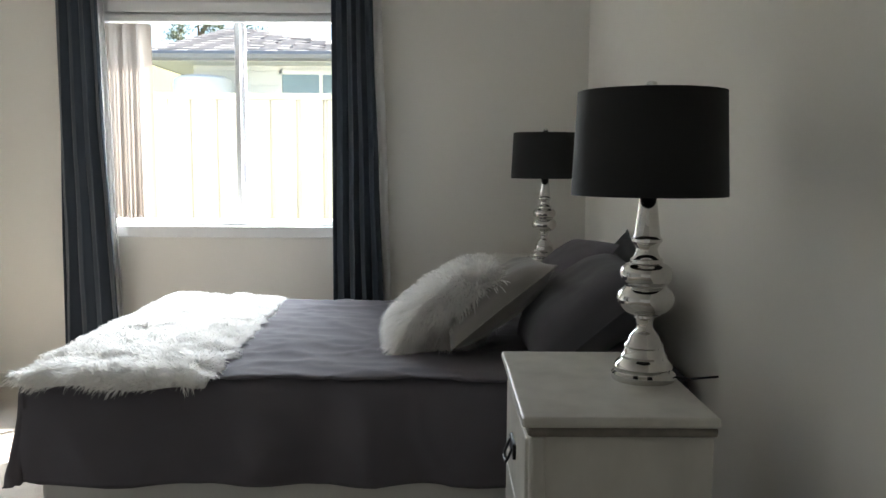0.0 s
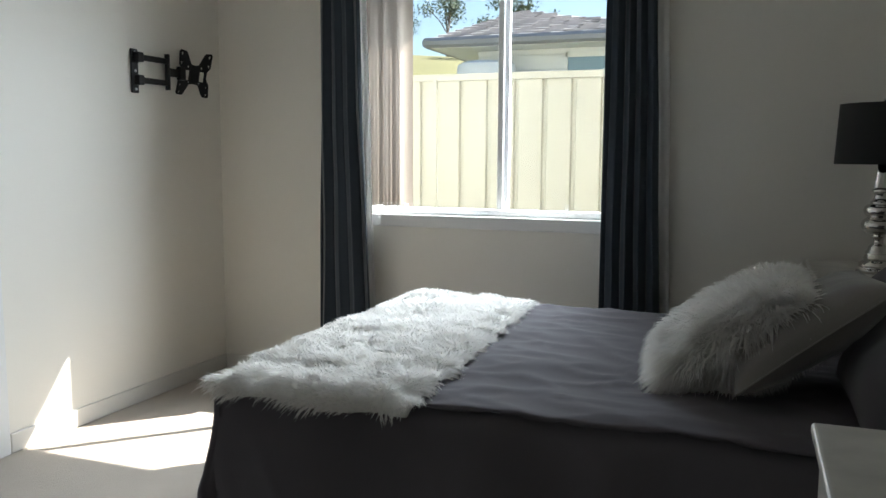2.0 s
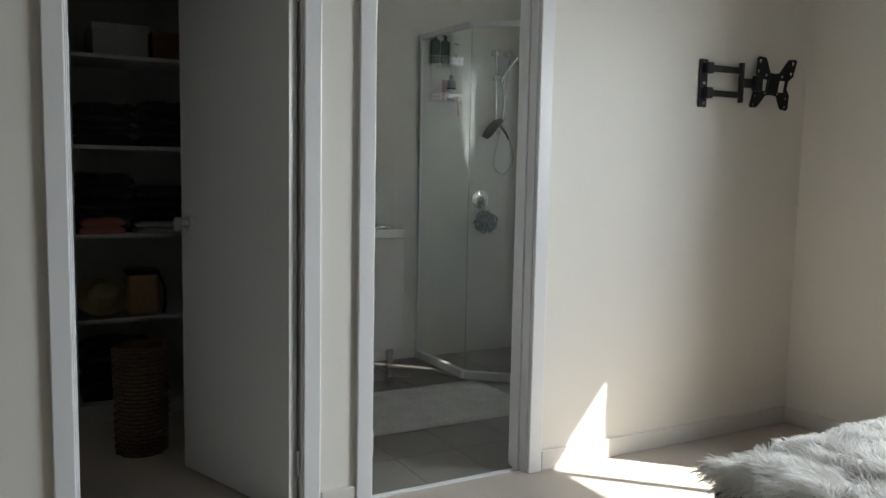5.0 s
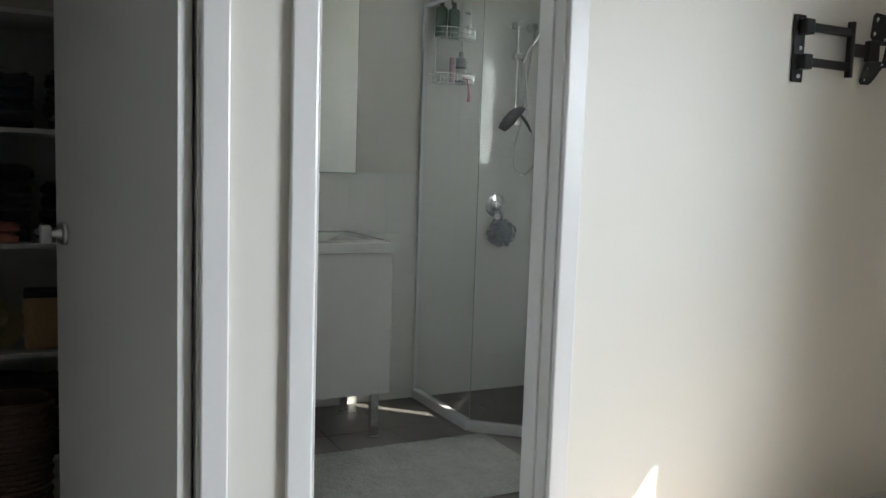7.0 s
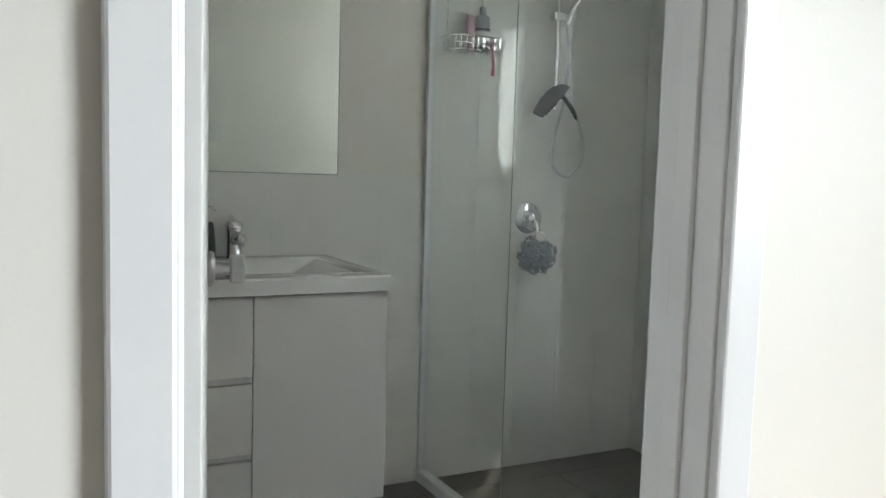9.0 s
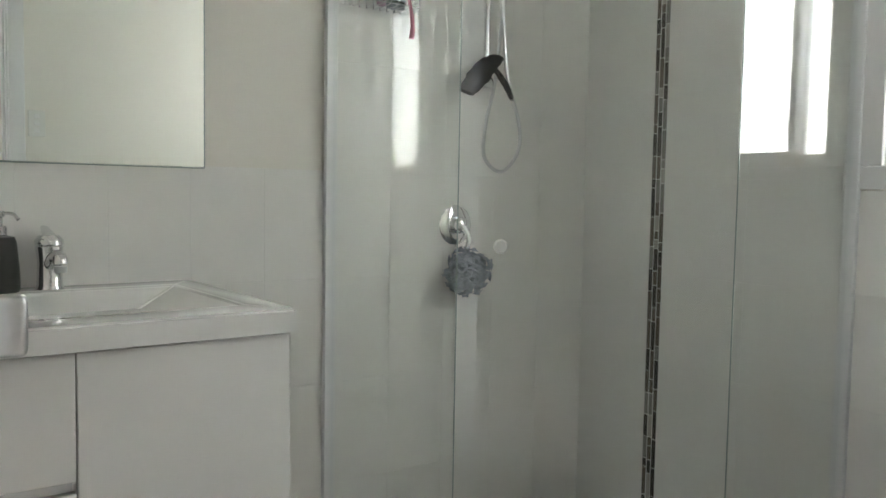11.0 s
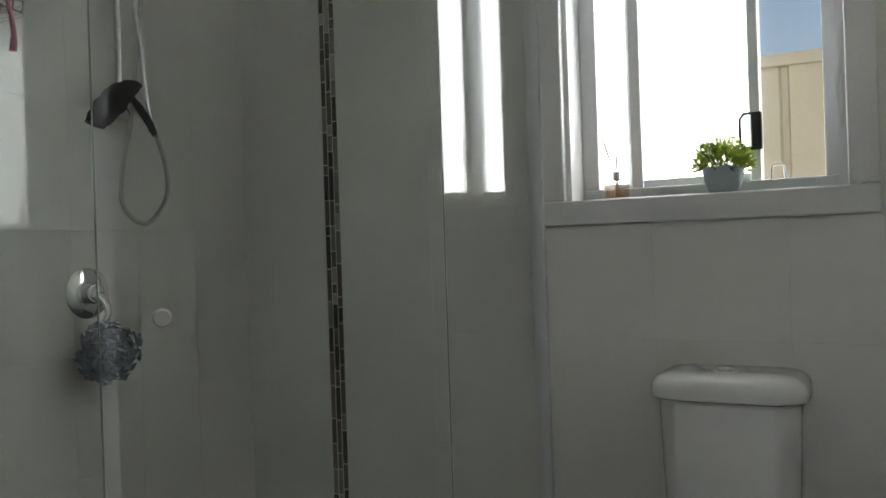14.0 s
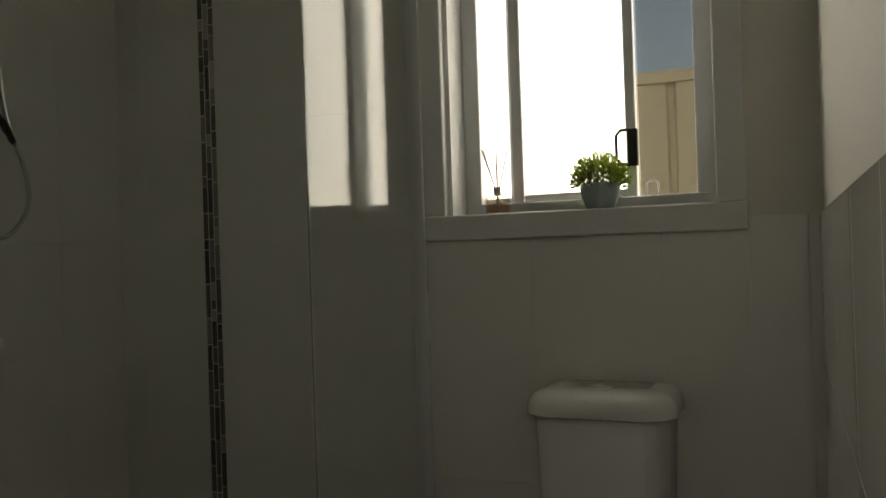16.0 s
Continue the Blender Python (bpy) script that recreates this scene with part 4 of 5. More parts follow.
def rail(a, b, z0, z1, wide, name):
    way = (b - a).normalized()
    side = Vector((-way.y, way.x, 0)) * wide / 2
    bm = bmesh.new()
    v = [bm.verts.new(p + Vector((0, 0, z))) for z in (z0, z1) for p in (a - side, a + side, b + side, b - side)]
    for f in ((0, 1, 2, 3), (7, 6, 5, 4), (0, 4, 5, 1), (1, 5, 6, 2), (2, 6, 7, 3), (3, 7, 4, 0)):
        bm.faces.new([v[k] for k in f])
    bmesh.ops.bevel(bm, geom=list(bm.edges), offset=0.004, segments=2, affect="EDGES")
    return part(name, bm, aluminium, screen)


shower_glass = glass_material("shower_glass", colour=(0.978, 0.99, 0.984))
edge_dark = material("seal_dark", (0.34, 0.41, 0.39), 0.25, scale=60, vary=0.1, bump=0)
for a, b, nm in ((P0, P1, "fixed_pane"), (P1, P2, "door_pane"), (P2, P3, "fixed_pane")):
    rail(a, b, FLOOR, 0.045, 0.042, "bottom_rail")
    rail(a, b, TOPZ, TOPZ + 0.03, 0.034, "top_rail")
    way = (b - a).normalized()
    side = Vector((-way.y, way.x, 0)) * 0.003
    bm = bmesh.new()
    aa, bb = a + way * 0.004, b - way * 0.004
    v = [bm.verts.new(p + Vector((0, 0, z))) for z in (0.04, TOPZ + 0.005) for p in (aa - side, aa + side, bb + side, bb - side)]
    for f in ((0, 1, 2, 3), (7, 6, 5, 4), (0, 4, 5, 1), (1, 5, 6, 2), (2, 6, 7, 3), (3, 7, 4, 0)):
        bm.faces.new([v[k] for k in f])
    pane = part(nm, bm, shower_glass, screen, "clear glass panel")
    pane.visible_shadow = False
for p in (P1, P2):
    part("seal", box(p.x - 0.0012, p.x + 0.0012, p.y - 0.0012, p.y + 0.0012, 0.045, TOPZ), edge_dark, screen, "dark glass edge with clear seal")
part("wall_channel", box(XM + T, XM + T + 0.02, SHY - 0.018, SHY + 0.018, 0.045, TOPZ, 0.003), aluminium, screen)
part("wall_channel", box(SHX - 0.019, SHX + 0.019, W - T - 0.02, W - T, 0.045, TOPZ, 0.003), aluminium, screen)
kq = P1 + (P2 - P1) * 0.16
km = Matrix.Translation((kq.x, kq.y, 1.022)) @ pose(0, 0, 0, 0, 0, math.degrees(math.atan2(P2.y - P1.y, P2.x - P1.x))) @ pose(0, 0, 0, 90, 0, 0)
part("door_knob", lathe([(0, 0.003), (0.009, 0.003), (0.009, 0.012), (0.0155, 0.016), (0.0165, 0.026), (0.013, 0.032), (0, 0.033)], m=km, steps=20), bath_white, screen, "white round door knob", smooth=True)

# tap set in the shower
mx = XM + T
mix = thing("shower_mixer", "round chrome shower mixer on white tiles", "tap", (mx, 4.66, 1.04))
mm = pose(mx, 4.66, 1.04, 0, 90, 0)
part("plate", lathe([(0, 0), (0.062, 0), (0.064, 0.003), (0.058, 0.008), (0.03, 0.010), (0.029, 0.012), (0, 0.012)], m=mm, steps=44), chrome, mix, smooth=True)
part("body", lathe([(0.026, 0.008), (0.027, 0.03), (0.024, 0.044), (0.016, 0.05), (0, 0.051)], m=mm, steps=32), chrome, mix, smooth=True)
part("lever", tube(smooth_path([(mx + 0.04, 4.66, 1.035), (mx + 0.06, 4.664, 1.02), (mx + 0.068, 4.667, 0.99), (mx + 0.06, 4.66, 0.965)], 5), [0.013, 0.013, 0.012, 0.012, 0.011, 0.011, 0.010, 0.010, 0.009, 0.009, 0.009, 0.008, 0.008, 0.008, 0.008, 0.007], 10), chrome, mix, smooth=True)
puff_mat = material("puff_mesh", (0.32, 0.36, 0.41), 0.8, scale=60, vary=0.25, bump=0.3)
puff = thing("bath_puff", "blue-grey mesh bath puff hanging from the shower mixer", "bath puff", (mx + 0.06, 4.665, 0.83))
prng = np.random.default_rng(8)
d = prng.normal(0, 1, (420, 3))
d /= np.linalg.norm(d, axis=1, keepdims=True)
pv, pf = [], []
for k in range(420):
    c = np.array([mx + 0.066, 4.668, 0.895]) + d[k] * np.array([0.048, 0.074, 0.066]) * prng.uniform(0.5, 1.2)
    u = np.cross(d[k], prng.normal(0, 1, 3)); u /= np.linalg.norm(u)
    w2 = np.cross(d[k], u)
    s = prng.uniform(0.011, 0.021)
    i0 = len(pv)
    pv += [tuple(c - u * s), tuple(c + w2 * s * 0.6 + d[k] * 0.009), tuple(c + u * s), tuple(c - w2 * s * 0.6 + d[k] * 0.007)]
    pf.append((i0, i0 + 1, i0 + 2, i0 + 3))
raw_part("mesh", pv, pf, puff_mat, puff)
part("string", tube(smooth_path([(mx + 0.062, 4.658, 0.962), (mx + 0.07, 4.664, 0.94), (mx + 0.066, 4.668, 0.91)], 4), 0.0015, 5), puff_mat, puff)

rl = thing("shower_rail", "chrome hand-shower rail with a looping metal hose", "shower", (mx, 4.735, 1.49))
ry, rx = 4.735, mx + 0.052
part("bar", tube([(rx, ry, 1.49), (rx, ry, 2.03)], 0.0095, 14), chrome, rl, smooth=True)
for z in (1.497, 2.022):
    part("end_bracket", lathe([(0, 0), (0.021, 0), (0.022, 0.006), (0.016, 0.014), (0.015, 0.05), (0.019, 0.058), (0.018, 0.068), (0, 0.07)], m=pose(mx, ry, z, 0, 90, 0), steps=24), chrome, rl, smooth=True)
part("slider", boxes([(rx - 0.02, rx + 0.02, ry - 0.03, ry + 0.045, 1.835, 1.868)], 0.007, 3), chrome, rl)
part("wall_outlet", lathe([(0, 0), (0.024, 0), (0.025, 0.006), (0.02, 0.016), (0.018, 0.04), (0.022, 0.05), (0.02, 0.062), (0, 0.065)], m=pose(mx, 4.835, 2.02, 0, 90, 0), steps=24), chrome, rl, smooth=True)
hand = part("hand_shower", tube(smooth_path([(rx + 0.02, ry + 0.03, 1.82), (rx + 0.035, ry + 0.045, 1.88), (rx + 0.06, ry + 0.08, 1.95), (rx + 0.075, ry + 0.125, 1.985)], 5), 0.0115, 12), chrome, rl, smooth=True)
part("spray_head", lathe([(0, -0.012), (0.040, -0.010), (0.043, 0.0), (0.036, 0.012), (0.014, 0.02), (0, 0.021)], m=pose(rx + 0.08, ry + 0.15, 1.985, 15, 30, 0), steps=28), satin, hand, smooth=True)
hose_pts = smooth_path([(rx + 0.02, ry + 0.03, 1.82), (rx + 0.03, ry + 0.045, 1.68), (rx + 0.03, ry + 0.065, 1.52), (rx + 0.02, ry + 0.128, 1.37), (rx + 0.012, ry + 0.132, 1.28), (rx + 0.01, ry + 0.064, 1.214), (rx + 0.008, ry - 0.006, 1.26), (rx + 0.006, ry + 0.0, 1.37), (rx + 0.01, ry + 0.03, 1.50),
                         (rx + 0.01, ry + 0.055, 1.70), (rx + 0.01, ry + 0.085, 1.90), (rx, 4.835, 2.005)], 16)
part("hose", tube(hose_pts, [0.0066 if k % 2 else 0.0056 for k in range(len(hose_pts))], 8), satin, rl, "ribbed steel hose", smooth=True)
mitt_mat = material("mitt_cloth", (0.02, 0.021, 0.024), 0.9, scale=120, vary=0.3, bump=0.5)
mitt = thing("wash_mitts", "pair of black exfoliating mitts hung on the shower rail", "mitt", (rx + 0.02, 4.72, 1.44))
for nm, a, wdt in (("mitt", [(rx + 0.012, 4.768, 1.578), (rx + 0.024, 4.725, 1.552), (rx + 0.028, 4.68, 1.505), (rx + 0.022, 4.64, 1.455)], [0.026, 0.040, 0.044, 0.030]),
                   ("mitt", [(rx + 0.012, 4.752, 1.548), (rx + 0.022, 4.785, 1.508), (rx + 0.024, 4.808, 1.478), (rx + 0.02, 4.83, 1.446)], [0.020, 0.022, 0.020, 0.012])):
    path = smooth_path(a, 5)
    rad = [wdt[min(int(k / 5), 3)] + (wdt[min(int(k / 5) + 1, 3)] - wdt[min(int(k / 5), 3)]) * (k % 5) / 5 + 0.003 * math.sin(k * 2.1) for k in range(len(path))]
    part(nm, tube(path, rad, 12, flat=0.36), mitt_mat, mitt, smooth=True)

# wire caddy with bottles
cad = thing("shower_caddy", "two-tier chrome wire caddy on the shower wall", "caddy", (mx, 4.34, 1.67))
cy0, cy1, cx0, cx1 = 4.225, 4.455, mx + 0.006, mx + 0.112
for zb in (1.675, 1.905):
    b = part("basket", tube(smooth_path([(cx0, cy0, zb + 0.05), (cx1, cy0 + 0.02, zb + 0.05), (cx1, cy1 - 0.02, zb + 0.05), (cx0, cy1, zb + 0.05)], 5), 0.003, 6), chrome, cad, smooth=True)
    for dz in (0.0, 0.025):
        part("hoop", tube(smooth_path([(cx0, cy0 + 0.004, zb + dz), (cx1 - 0.004, cy0 + 0.022, zb + dz), (cx1 - 0.004, cy1 - 0.022, zb + dz), (cx0, cy1 - 0.004, zb + dz)], 5), 0.0024, 6), chrome, b, smooth=True)
    for k in range(9):
        yy = cy0 + 0.02 + k * (cy1 - cy0 - 0.04) / 8
        part("wire", tube([(cx0, yy, zb + 0.05), (cx0, yy, zb), (cx1 - 0.012, yy, zb), (cx1 - 0.003, yy, zb + 0.012), (cx1 - 0.001, yy, zb + 0.05)], 0.0017, 5), chrome, b)
for yy in (4.262, 4.415):
    part("upright", tube([(mx + 0.004, yy, 1.675), (mx + 0.004, yy, 2.09), (mx + 0.02, yy, 2.112), (mx + 0.03, yy, 2.10)], 0.003, 7), chrome, cad, smooth=True)
part("hook", tube(smooth_path([(mx + 0.02, 4.34, 2.09), (mx + 0.03, 4.34, 2.125), (mx + 0.05, 4.34, 2.13), (mx + 0.052, 4.34, 2.11)], 4), 0.004, 7), black_metal, cad, smooth=True)


def bottle(name, label, y, x, z, r, h, body, cap, squash=0.6, neck=0.35):
    ob = thing(name, label, "bottle", (x, y, z))
    m = Matrix.Translation((x, y, z)) @ Matrix.Diagonal((squash, 1, 1, 1))
    part("body", lathe([(0, 0), (r * 0.92, 0), (r, 0.006), (r, h * 0.72), (r * 0.9, h * 0.79), (r * neck, h * 0.84), (r * neck, h * 0.86), (0, h * 0.86)], m=m, steps=28), body, ob, smooth=True)
    part("cap", lathe([(0, h * 0.86), (r * (neck + 0.06), h * 0.86), (r * (neck + 0.05), h * 0.985), (r * neck * 0.8, h), (0, h)], m=m, steps=22), cap, ob, smooth=True)
    return ob, m


def plastic(name, col, rough=0.3):
    return material(name, col, rough, scale=40, vary=0.04, bump=0.02)


white_plastic, green_plastic, grey_plastic, lilac = plastic("white_plastic", (0.72, 0.72, 0.69)), plastic("green_plastic", (0.012, 0.07, 0.04)), plastic("grey_plastic", (0.30, 0.31, 0.34)), plastic("lilac_plastic", (0.55, 0.36, 0.44))
bx = mx + 0.058
bottle("shampoo_bottle", "dark green shampoo bottle in the shower caddy", 4.262, bx, 1.907, 0.033, 0.19, green_plastic, black_plastic, 0.7)
bottle("shampoo_bottle", "dark green shampoo bottle in the shower caddy", 4.335, bx, 1.907, 0.032, 0.185, green_plastic, black_plastic, 0.7)
ob, m = bottle("conditioner_bottle", "white conditioner bottle with a printed label", 4.405, bx, 1.907, 0.034, 0.20, white_plastic, white_plastic, 0.65, 0.7)
for y0, y1, z0, z1 in ((-0.016, 0.016, 0.128, 0.14), (-0.007, 0.007, 0.045, 0.07)):
    part("label_bar", box(0.033, 0.0345, y0, y1, z0, z1), grey_plastic, ob).data.transform(m)
ob, m = bottle("body_wash_bottle", "grey body wash bottle with dark bands", 4.385, bx, 1.677, 0.031, 0.17, grey_plastic, grey_plastic, 0.75, 0.4)
part("label", lathe([(0.0315, 0.02), (0.0318, 0.021), (0.0318, 0.075), (0.0315, 0.076)], m=m, steps=28), white_plastic, ob)
part("label_bar", lathe([(0.0322, 0.080), (0.0322, 0.088)], m=m, steps=28), black_plastic, ob)
part("label_bar", lathe([(0.0322, 0.010), (0.0322, 0.016)], m=m, steps=28), black_plastic, ob)
tubeob = thing("face_wash_tube", "flat pale tube standing in the shower caddy", "tube", (bx, 4.335, 1.677))
part("body", lathe([(0, 0), (0.014, 0), (0.017, 0.02), (0.018, 0.12), (0.016, 0.135), (0, 0.135)], m=Matrix.Translation((bx, 4.335, 1.677)) @ Matrix.Diagonal((0.5, 1, 1, 1)), steps=20), lilac, tubeob, smooth=True)
razor = thing("razor", "pink razor hanging below the shower caddy", "razor", (mx + 0.10, 4.40, 1.575))
part("handle", tube(smooth_path([(mx + 0.112, 4.395, 1.70), (mx + 0.118, 4.402, 1.65), (mx + 0.114, 4.408, 1.61), (mx + 0.108, 4.408, 1.585)], 6), [0.005] * 6 + [0.006] * 6 + [0.008] * 6 + [0.0095], 10), plastic("pink_plastic", (0.62, 0.22, 0.30)), razor, smooth=True)
part("head", boxes([(mx + 0.104, mx + 0.114, 4.375, 4.415, 1.695, 1.712)], 0.002), lilac, razor)

# mirror
mirror_mat = material("mirror_silver", (0.86, 0.90, 0.87), 0.0, 1.0, scale=2, vary=0.0, bump=0)
MZ = TILE_TOP - 0.004
mir = thing("wall_mirror", "frameless wall mirror above the vanity", "mirror", (XM, 3.38, MZ))
part("glass", box(XM, XM + 0.0105, 2.94, 3.833, MZ, 2.16, 0.0012, seg=1), mirror_mat, mir)
part("edge", boxes([(XM, XM + 0.010, 3.8332, 3.8352, MZ, 2.16), (XM, XM + 0.010, 2.94, 3.833, MZ - 0.003, MZ - 0.0005)]), edge_dark, mir, "dark mirror edge")

# vanity
VX, VY0, VY1 = -3.915, 2.93, 3.797
van = thing("vanity_unit", "gloss white vanity unit on chrome legs", "vanity", (-4.2, 3.4, FLOOR))
lacquer = material("white_lacquer", (0.76, 0.755, 0.74), 0.16, scale=8, vary=0.012, bump=0.015, bump_scale=4, depth=0.003, coat=0.2)
part("carcass", box(XM + T, VX - 0.035, VY0 + 0.02, VY1 - 0.008, 0.215, 0.855, 0.002), lacquer, van)
fx0, fx1 = VX - 0.0345, VX - 0.016
part("door", box(fx0, fx1, 3.385, VY1 - 0.008, 0.218, 0.853, 0.0025), lacquer, van)
for z0, z1 in ((0.625, 0.853), (0.403, 0.605), (0.218, 0.383)):
    part("drawer", box(fx0, fx1, VY0 + 0.02, 3.3832, z0, z1, 0.0025), lacquer, van)
for z in (0.605, 0.383):
    part("finger_pull", box(fx0 - 0.004, fx0 + 0.004, VY0 + 0.022, 3.378, z + 0.002, z + 0.018), satin, van, "recessed metal finger pull")
for lx in (VX - 0.10, XM + 0.12):
    for ly in (VY0 + 0.06, VY1 - 0.05):
        part("leg", boxes([(lx - 0.018, lx + 0.018, ly - 0.018, ly + 0.018, FLOOR + 0.006, 0.2145), (lx - 0.022, lx + 0.022, ly - 0.022, ly + 0.022, FLOOR, FLOOR + 0.006)], 0.002), chrome, van, "square chrome leg")


def basin_top():
    """A slab with a rectangular bowl whose floor slopes down to the waste."""
    bm = bmesh.new()
    z1, z0 = 0.904, 0.857
    x0, x1, y0, y1 = XM + T, VX, VY0, VY1
    bx0, bx1, by0, by1 = -4.44, -4.03, 3.02, 3.715
    def ring(a, b, c, d, z):
        return [bm.verts.new((a, c, z)), bm.verts.new((b, c, z)), bm.verts.new((b, d, z)), bm.verts.new((a, d, z))]
    r = [ring(x0, x1, y0, y1, z0), ring(x0, x1, y0, y1, z1), ring(bx0 - 0.012, bx1 + 0.012, by0 - 0.012, by1 + 0.012, z1), ring(bx0, bx1, by0, by1, z1 - 0.008), ring(bx0 + 0.06, bx1 - 0.05, by0 + 0.16, by1 - 0.16, z1 - 0.085)]
    for a, b in zip(r, r[1:]):
        for k in range(4):
            bm.faces.new((a[k], a[(k + 1) % 4], b[(k + 1) % 4], b[k]))
    bm.faces.new(r[-1])
    bmesh.ops.bevel(bm, geom=[e for e in bm.edges if e.verts[0].co.z > z1 - 0.09], offset=0.005, segments=3, affect="EDGES")
    # underside, open where the bowl goes down into the cabinet
    return bm


ceramic = material("ceramic", (0.80, 0.80, 0.785), 0.08, scale=6, vary=0.01, bump=0.0, coat=0.4)
top = part("basin_top", basin_top(), ceramic, van, "white moulded basin top", smooth=True)
part("waste", lathe([(0, 0.002), (0.022, 0.002), (0.024, 0), (0.024, -0.004)], (-4.24, 3.36, 0.821), 24), chrome, top, smooth=True)

tap = thing("basin_tap", "chrome single-lever basin tap on the vanity", "tap", (-4.475, 3.447, 0.904))
tx, ty, tz = -4.475, 3.447, 0.9045
part("body", lathe([(0, 0), (0.031, 0), (0.031, 0.004), (0.028, 0.010), (0.026, 0.06), (0.028, 0.085), (0.030, 0.098), (0.024, 0.106), (0, 0.107)], (tx, ty, tz), 32), chrome, tap, smooth=True)
sp = part("spout", tube(smooth_path([(tx + 0.012, ty, tz + 0.055), (tx + 0.06, ty, tz + 0.078), (tx + 0.11, ty, tz + 0.078), (tx + 0.118, ty, tz + 0.066)], 5), 0.0155, 14), chrome, tap, smooth=True)
part("aerator", lathe([(0, 0), (0.013, 0), (0.0135, 0.014), (0, 0.014)], (tx + 0.118, ty, tz + 0.048), 18), satin, sp, smooth=True)
lev = part("lever", lathe([(0.028, 0.1005), (0.031, 0.104), (0.030, 0.114), (0.022, 0.124), (0, 0.127)], (tx, ty, tz), 28), chrome, tap, smooth=True)
part("grip", tube([(tx + 0.014, ty, tz + 0.117), (tx - 0.02, ty, tz + 0.130), (tx - 0.048, ty, tz + 0.139)], [0.016, 0.014, 0.010], 14, flat=0.55), chrome, lev, smooth=True)

soap = thing("soap_dispenser", "grey ceramic soap dispenser with a chrome pump", "soap dispenser", (-4.46, 3.345, 0.904))
sm = (-4.46, 3.345, 0.9045)
part("jar", lathe([(0, 0), (0.036, 0), (0.039, 0.006), (0.038, 0.05), (0.033, 0.11), (0.029, 0.122), (0.012, 0.126), (0, 0.126)], sm, 36), material("grey_ceramic", (0.085, 0.09, 0.088), 0.35, scale=40, vary=0.1, bump=0.08), soap, smooth=True)
pump = part("pump", lathe([(0.014, 0.125), (0.015, 0.128), (0.014, 0.146), (0.006, 0.148), (0.006, 0.165), (0.011, 0.167), (0.011, 0.18), (0, 0.181)], sm, 24), chrome, soap, smooth=True)
part("nozzle", tube(smooth_path([(sm[0], sm[1], sm[2] + 0.174), (sm[0] + 0.03, sm[1] + 0.02, sm[2] + 0.174), (sm[0] + 0.043, sm[1] + 0.03, sm[2] + 0.162)], 4), 0.0042, 8), chrome, pump, smooth=True)

# bath mat
mat_m = material("bath_mat", (0.50, 0.50, 0.48), 0.95, scale=70, vary=0.16, bump=1.0, bump_scale=90, depth=0.008, blotch=9, spec=0.1)
bmat = thing("bath_mat", "pale grey tufted bath mat on the tiles", "bath mat", (-3.53, 3.75, FLOOR))
nx, ny = 100, 150
mv, mf = [], []
for i in range(nx):
    for j in range(ny):
        x, y = -3.855 + 0.655 * i / (nx - 1), 3.27 + 0.975 * j / (ny - 1)
        e = min(i, nx - 1 - i, j, ny - 1 - j)
        bump_h = 0.0035 * cloth_noise((x, y, 0), 38) + 0.003 * cloth_noise((x, y, 5), 90)
        jag = 0.004 * cloth_noise((x * 3, y * 3, 0), 12)
        mv.append((x + jag, y + jag, FLOOR + (0.0 if e == 0 else 0.012 + bump_h + (0 if e > 1 else -0.004))))
for i in range(nx - 1):
    for j in range(ny - 1):
        mf.append((i * ny + j, (i + 1) * ny + j, (i + 1) * ny + j + 1, i * ny + j + 1))
raw_part("tufted_top", mv, mf, mat_m, bmat, smooth=True)

# toilet
wc = thing("toilet", "white close-coupled toilet below the window", "toilet", (-3.078, 4.95, FLOOR))
def round_block(x0, x1, y0, y1, rings, r):
    """A block with rounded front corners, built up from (height, inset) rings."""
    out = bmesh.new()
    made = []
    for z, s in rings:
        pts = []
        for a0 in (0, 90, 180, 270):
            rr = 0.006 if a0 < 180 else max(r - s * 0.5, 0.01)
            cx = x1 - s - rr if a0 in (0, 270) else x0 + s + rr
            cy = y1 - rr if a0 < 180 else y0 + s + rr
            for k in range(9):
                t = radians(a0 + 11.25 * k)
                pts.append((cx + rr * math.cos(t), cy + rr * math.sin(t) - (0.012 * math.cos(math.pi * (cx + rr * math.cos(t) - (x0 + x1) / 2) / (x1 - x0)) if a0 >= 180 else 0), z))
        made.append([out.verts.new(p) for p in pts])
    n = len(made[0])
    for lo, hi in zip(made, made[1:]):
        for k in range(n):
            out.faces.new((lo[k], lo[(k + 1) % n], hi[(k + 1) % n], hi[k]))
    out.faces.new(list(reversed(made[0])))
    out.faces.new(made[-1])
    return out


bm = round_block(-3.226, -2.930, 5.085, W - T - 0.002, ((0.40, 0.02), (0.43, 0.014), (0.60, 0.006), (0.770, 0.0), (0.774, 0.003)), 0.05)
part("cistern", bm, ceramic, wc, smooth=True)
bm = round_block(-3.242, -2.914, 5.068, W - T - 0.002, ((0.7790, 0.003), (0.7815, 0.0), (0.800, 0.001), (0.814, 0.006), (0.824, 0.016), (0.830, 0.032), (0.833, 0.060)), 0.06)
lid = part("cistern_lid", bm, ceramic, wc, smooth=True)
btn = part("flush_button", lathe([(0, 0), (0.026, 0), (0.027, 0.003), (0.022, 0.006), (0.0215, 0.004), (0, 0.0045)], (-3.083, 5.15, 0.8325), 28), chrome, lid, smooth=True)
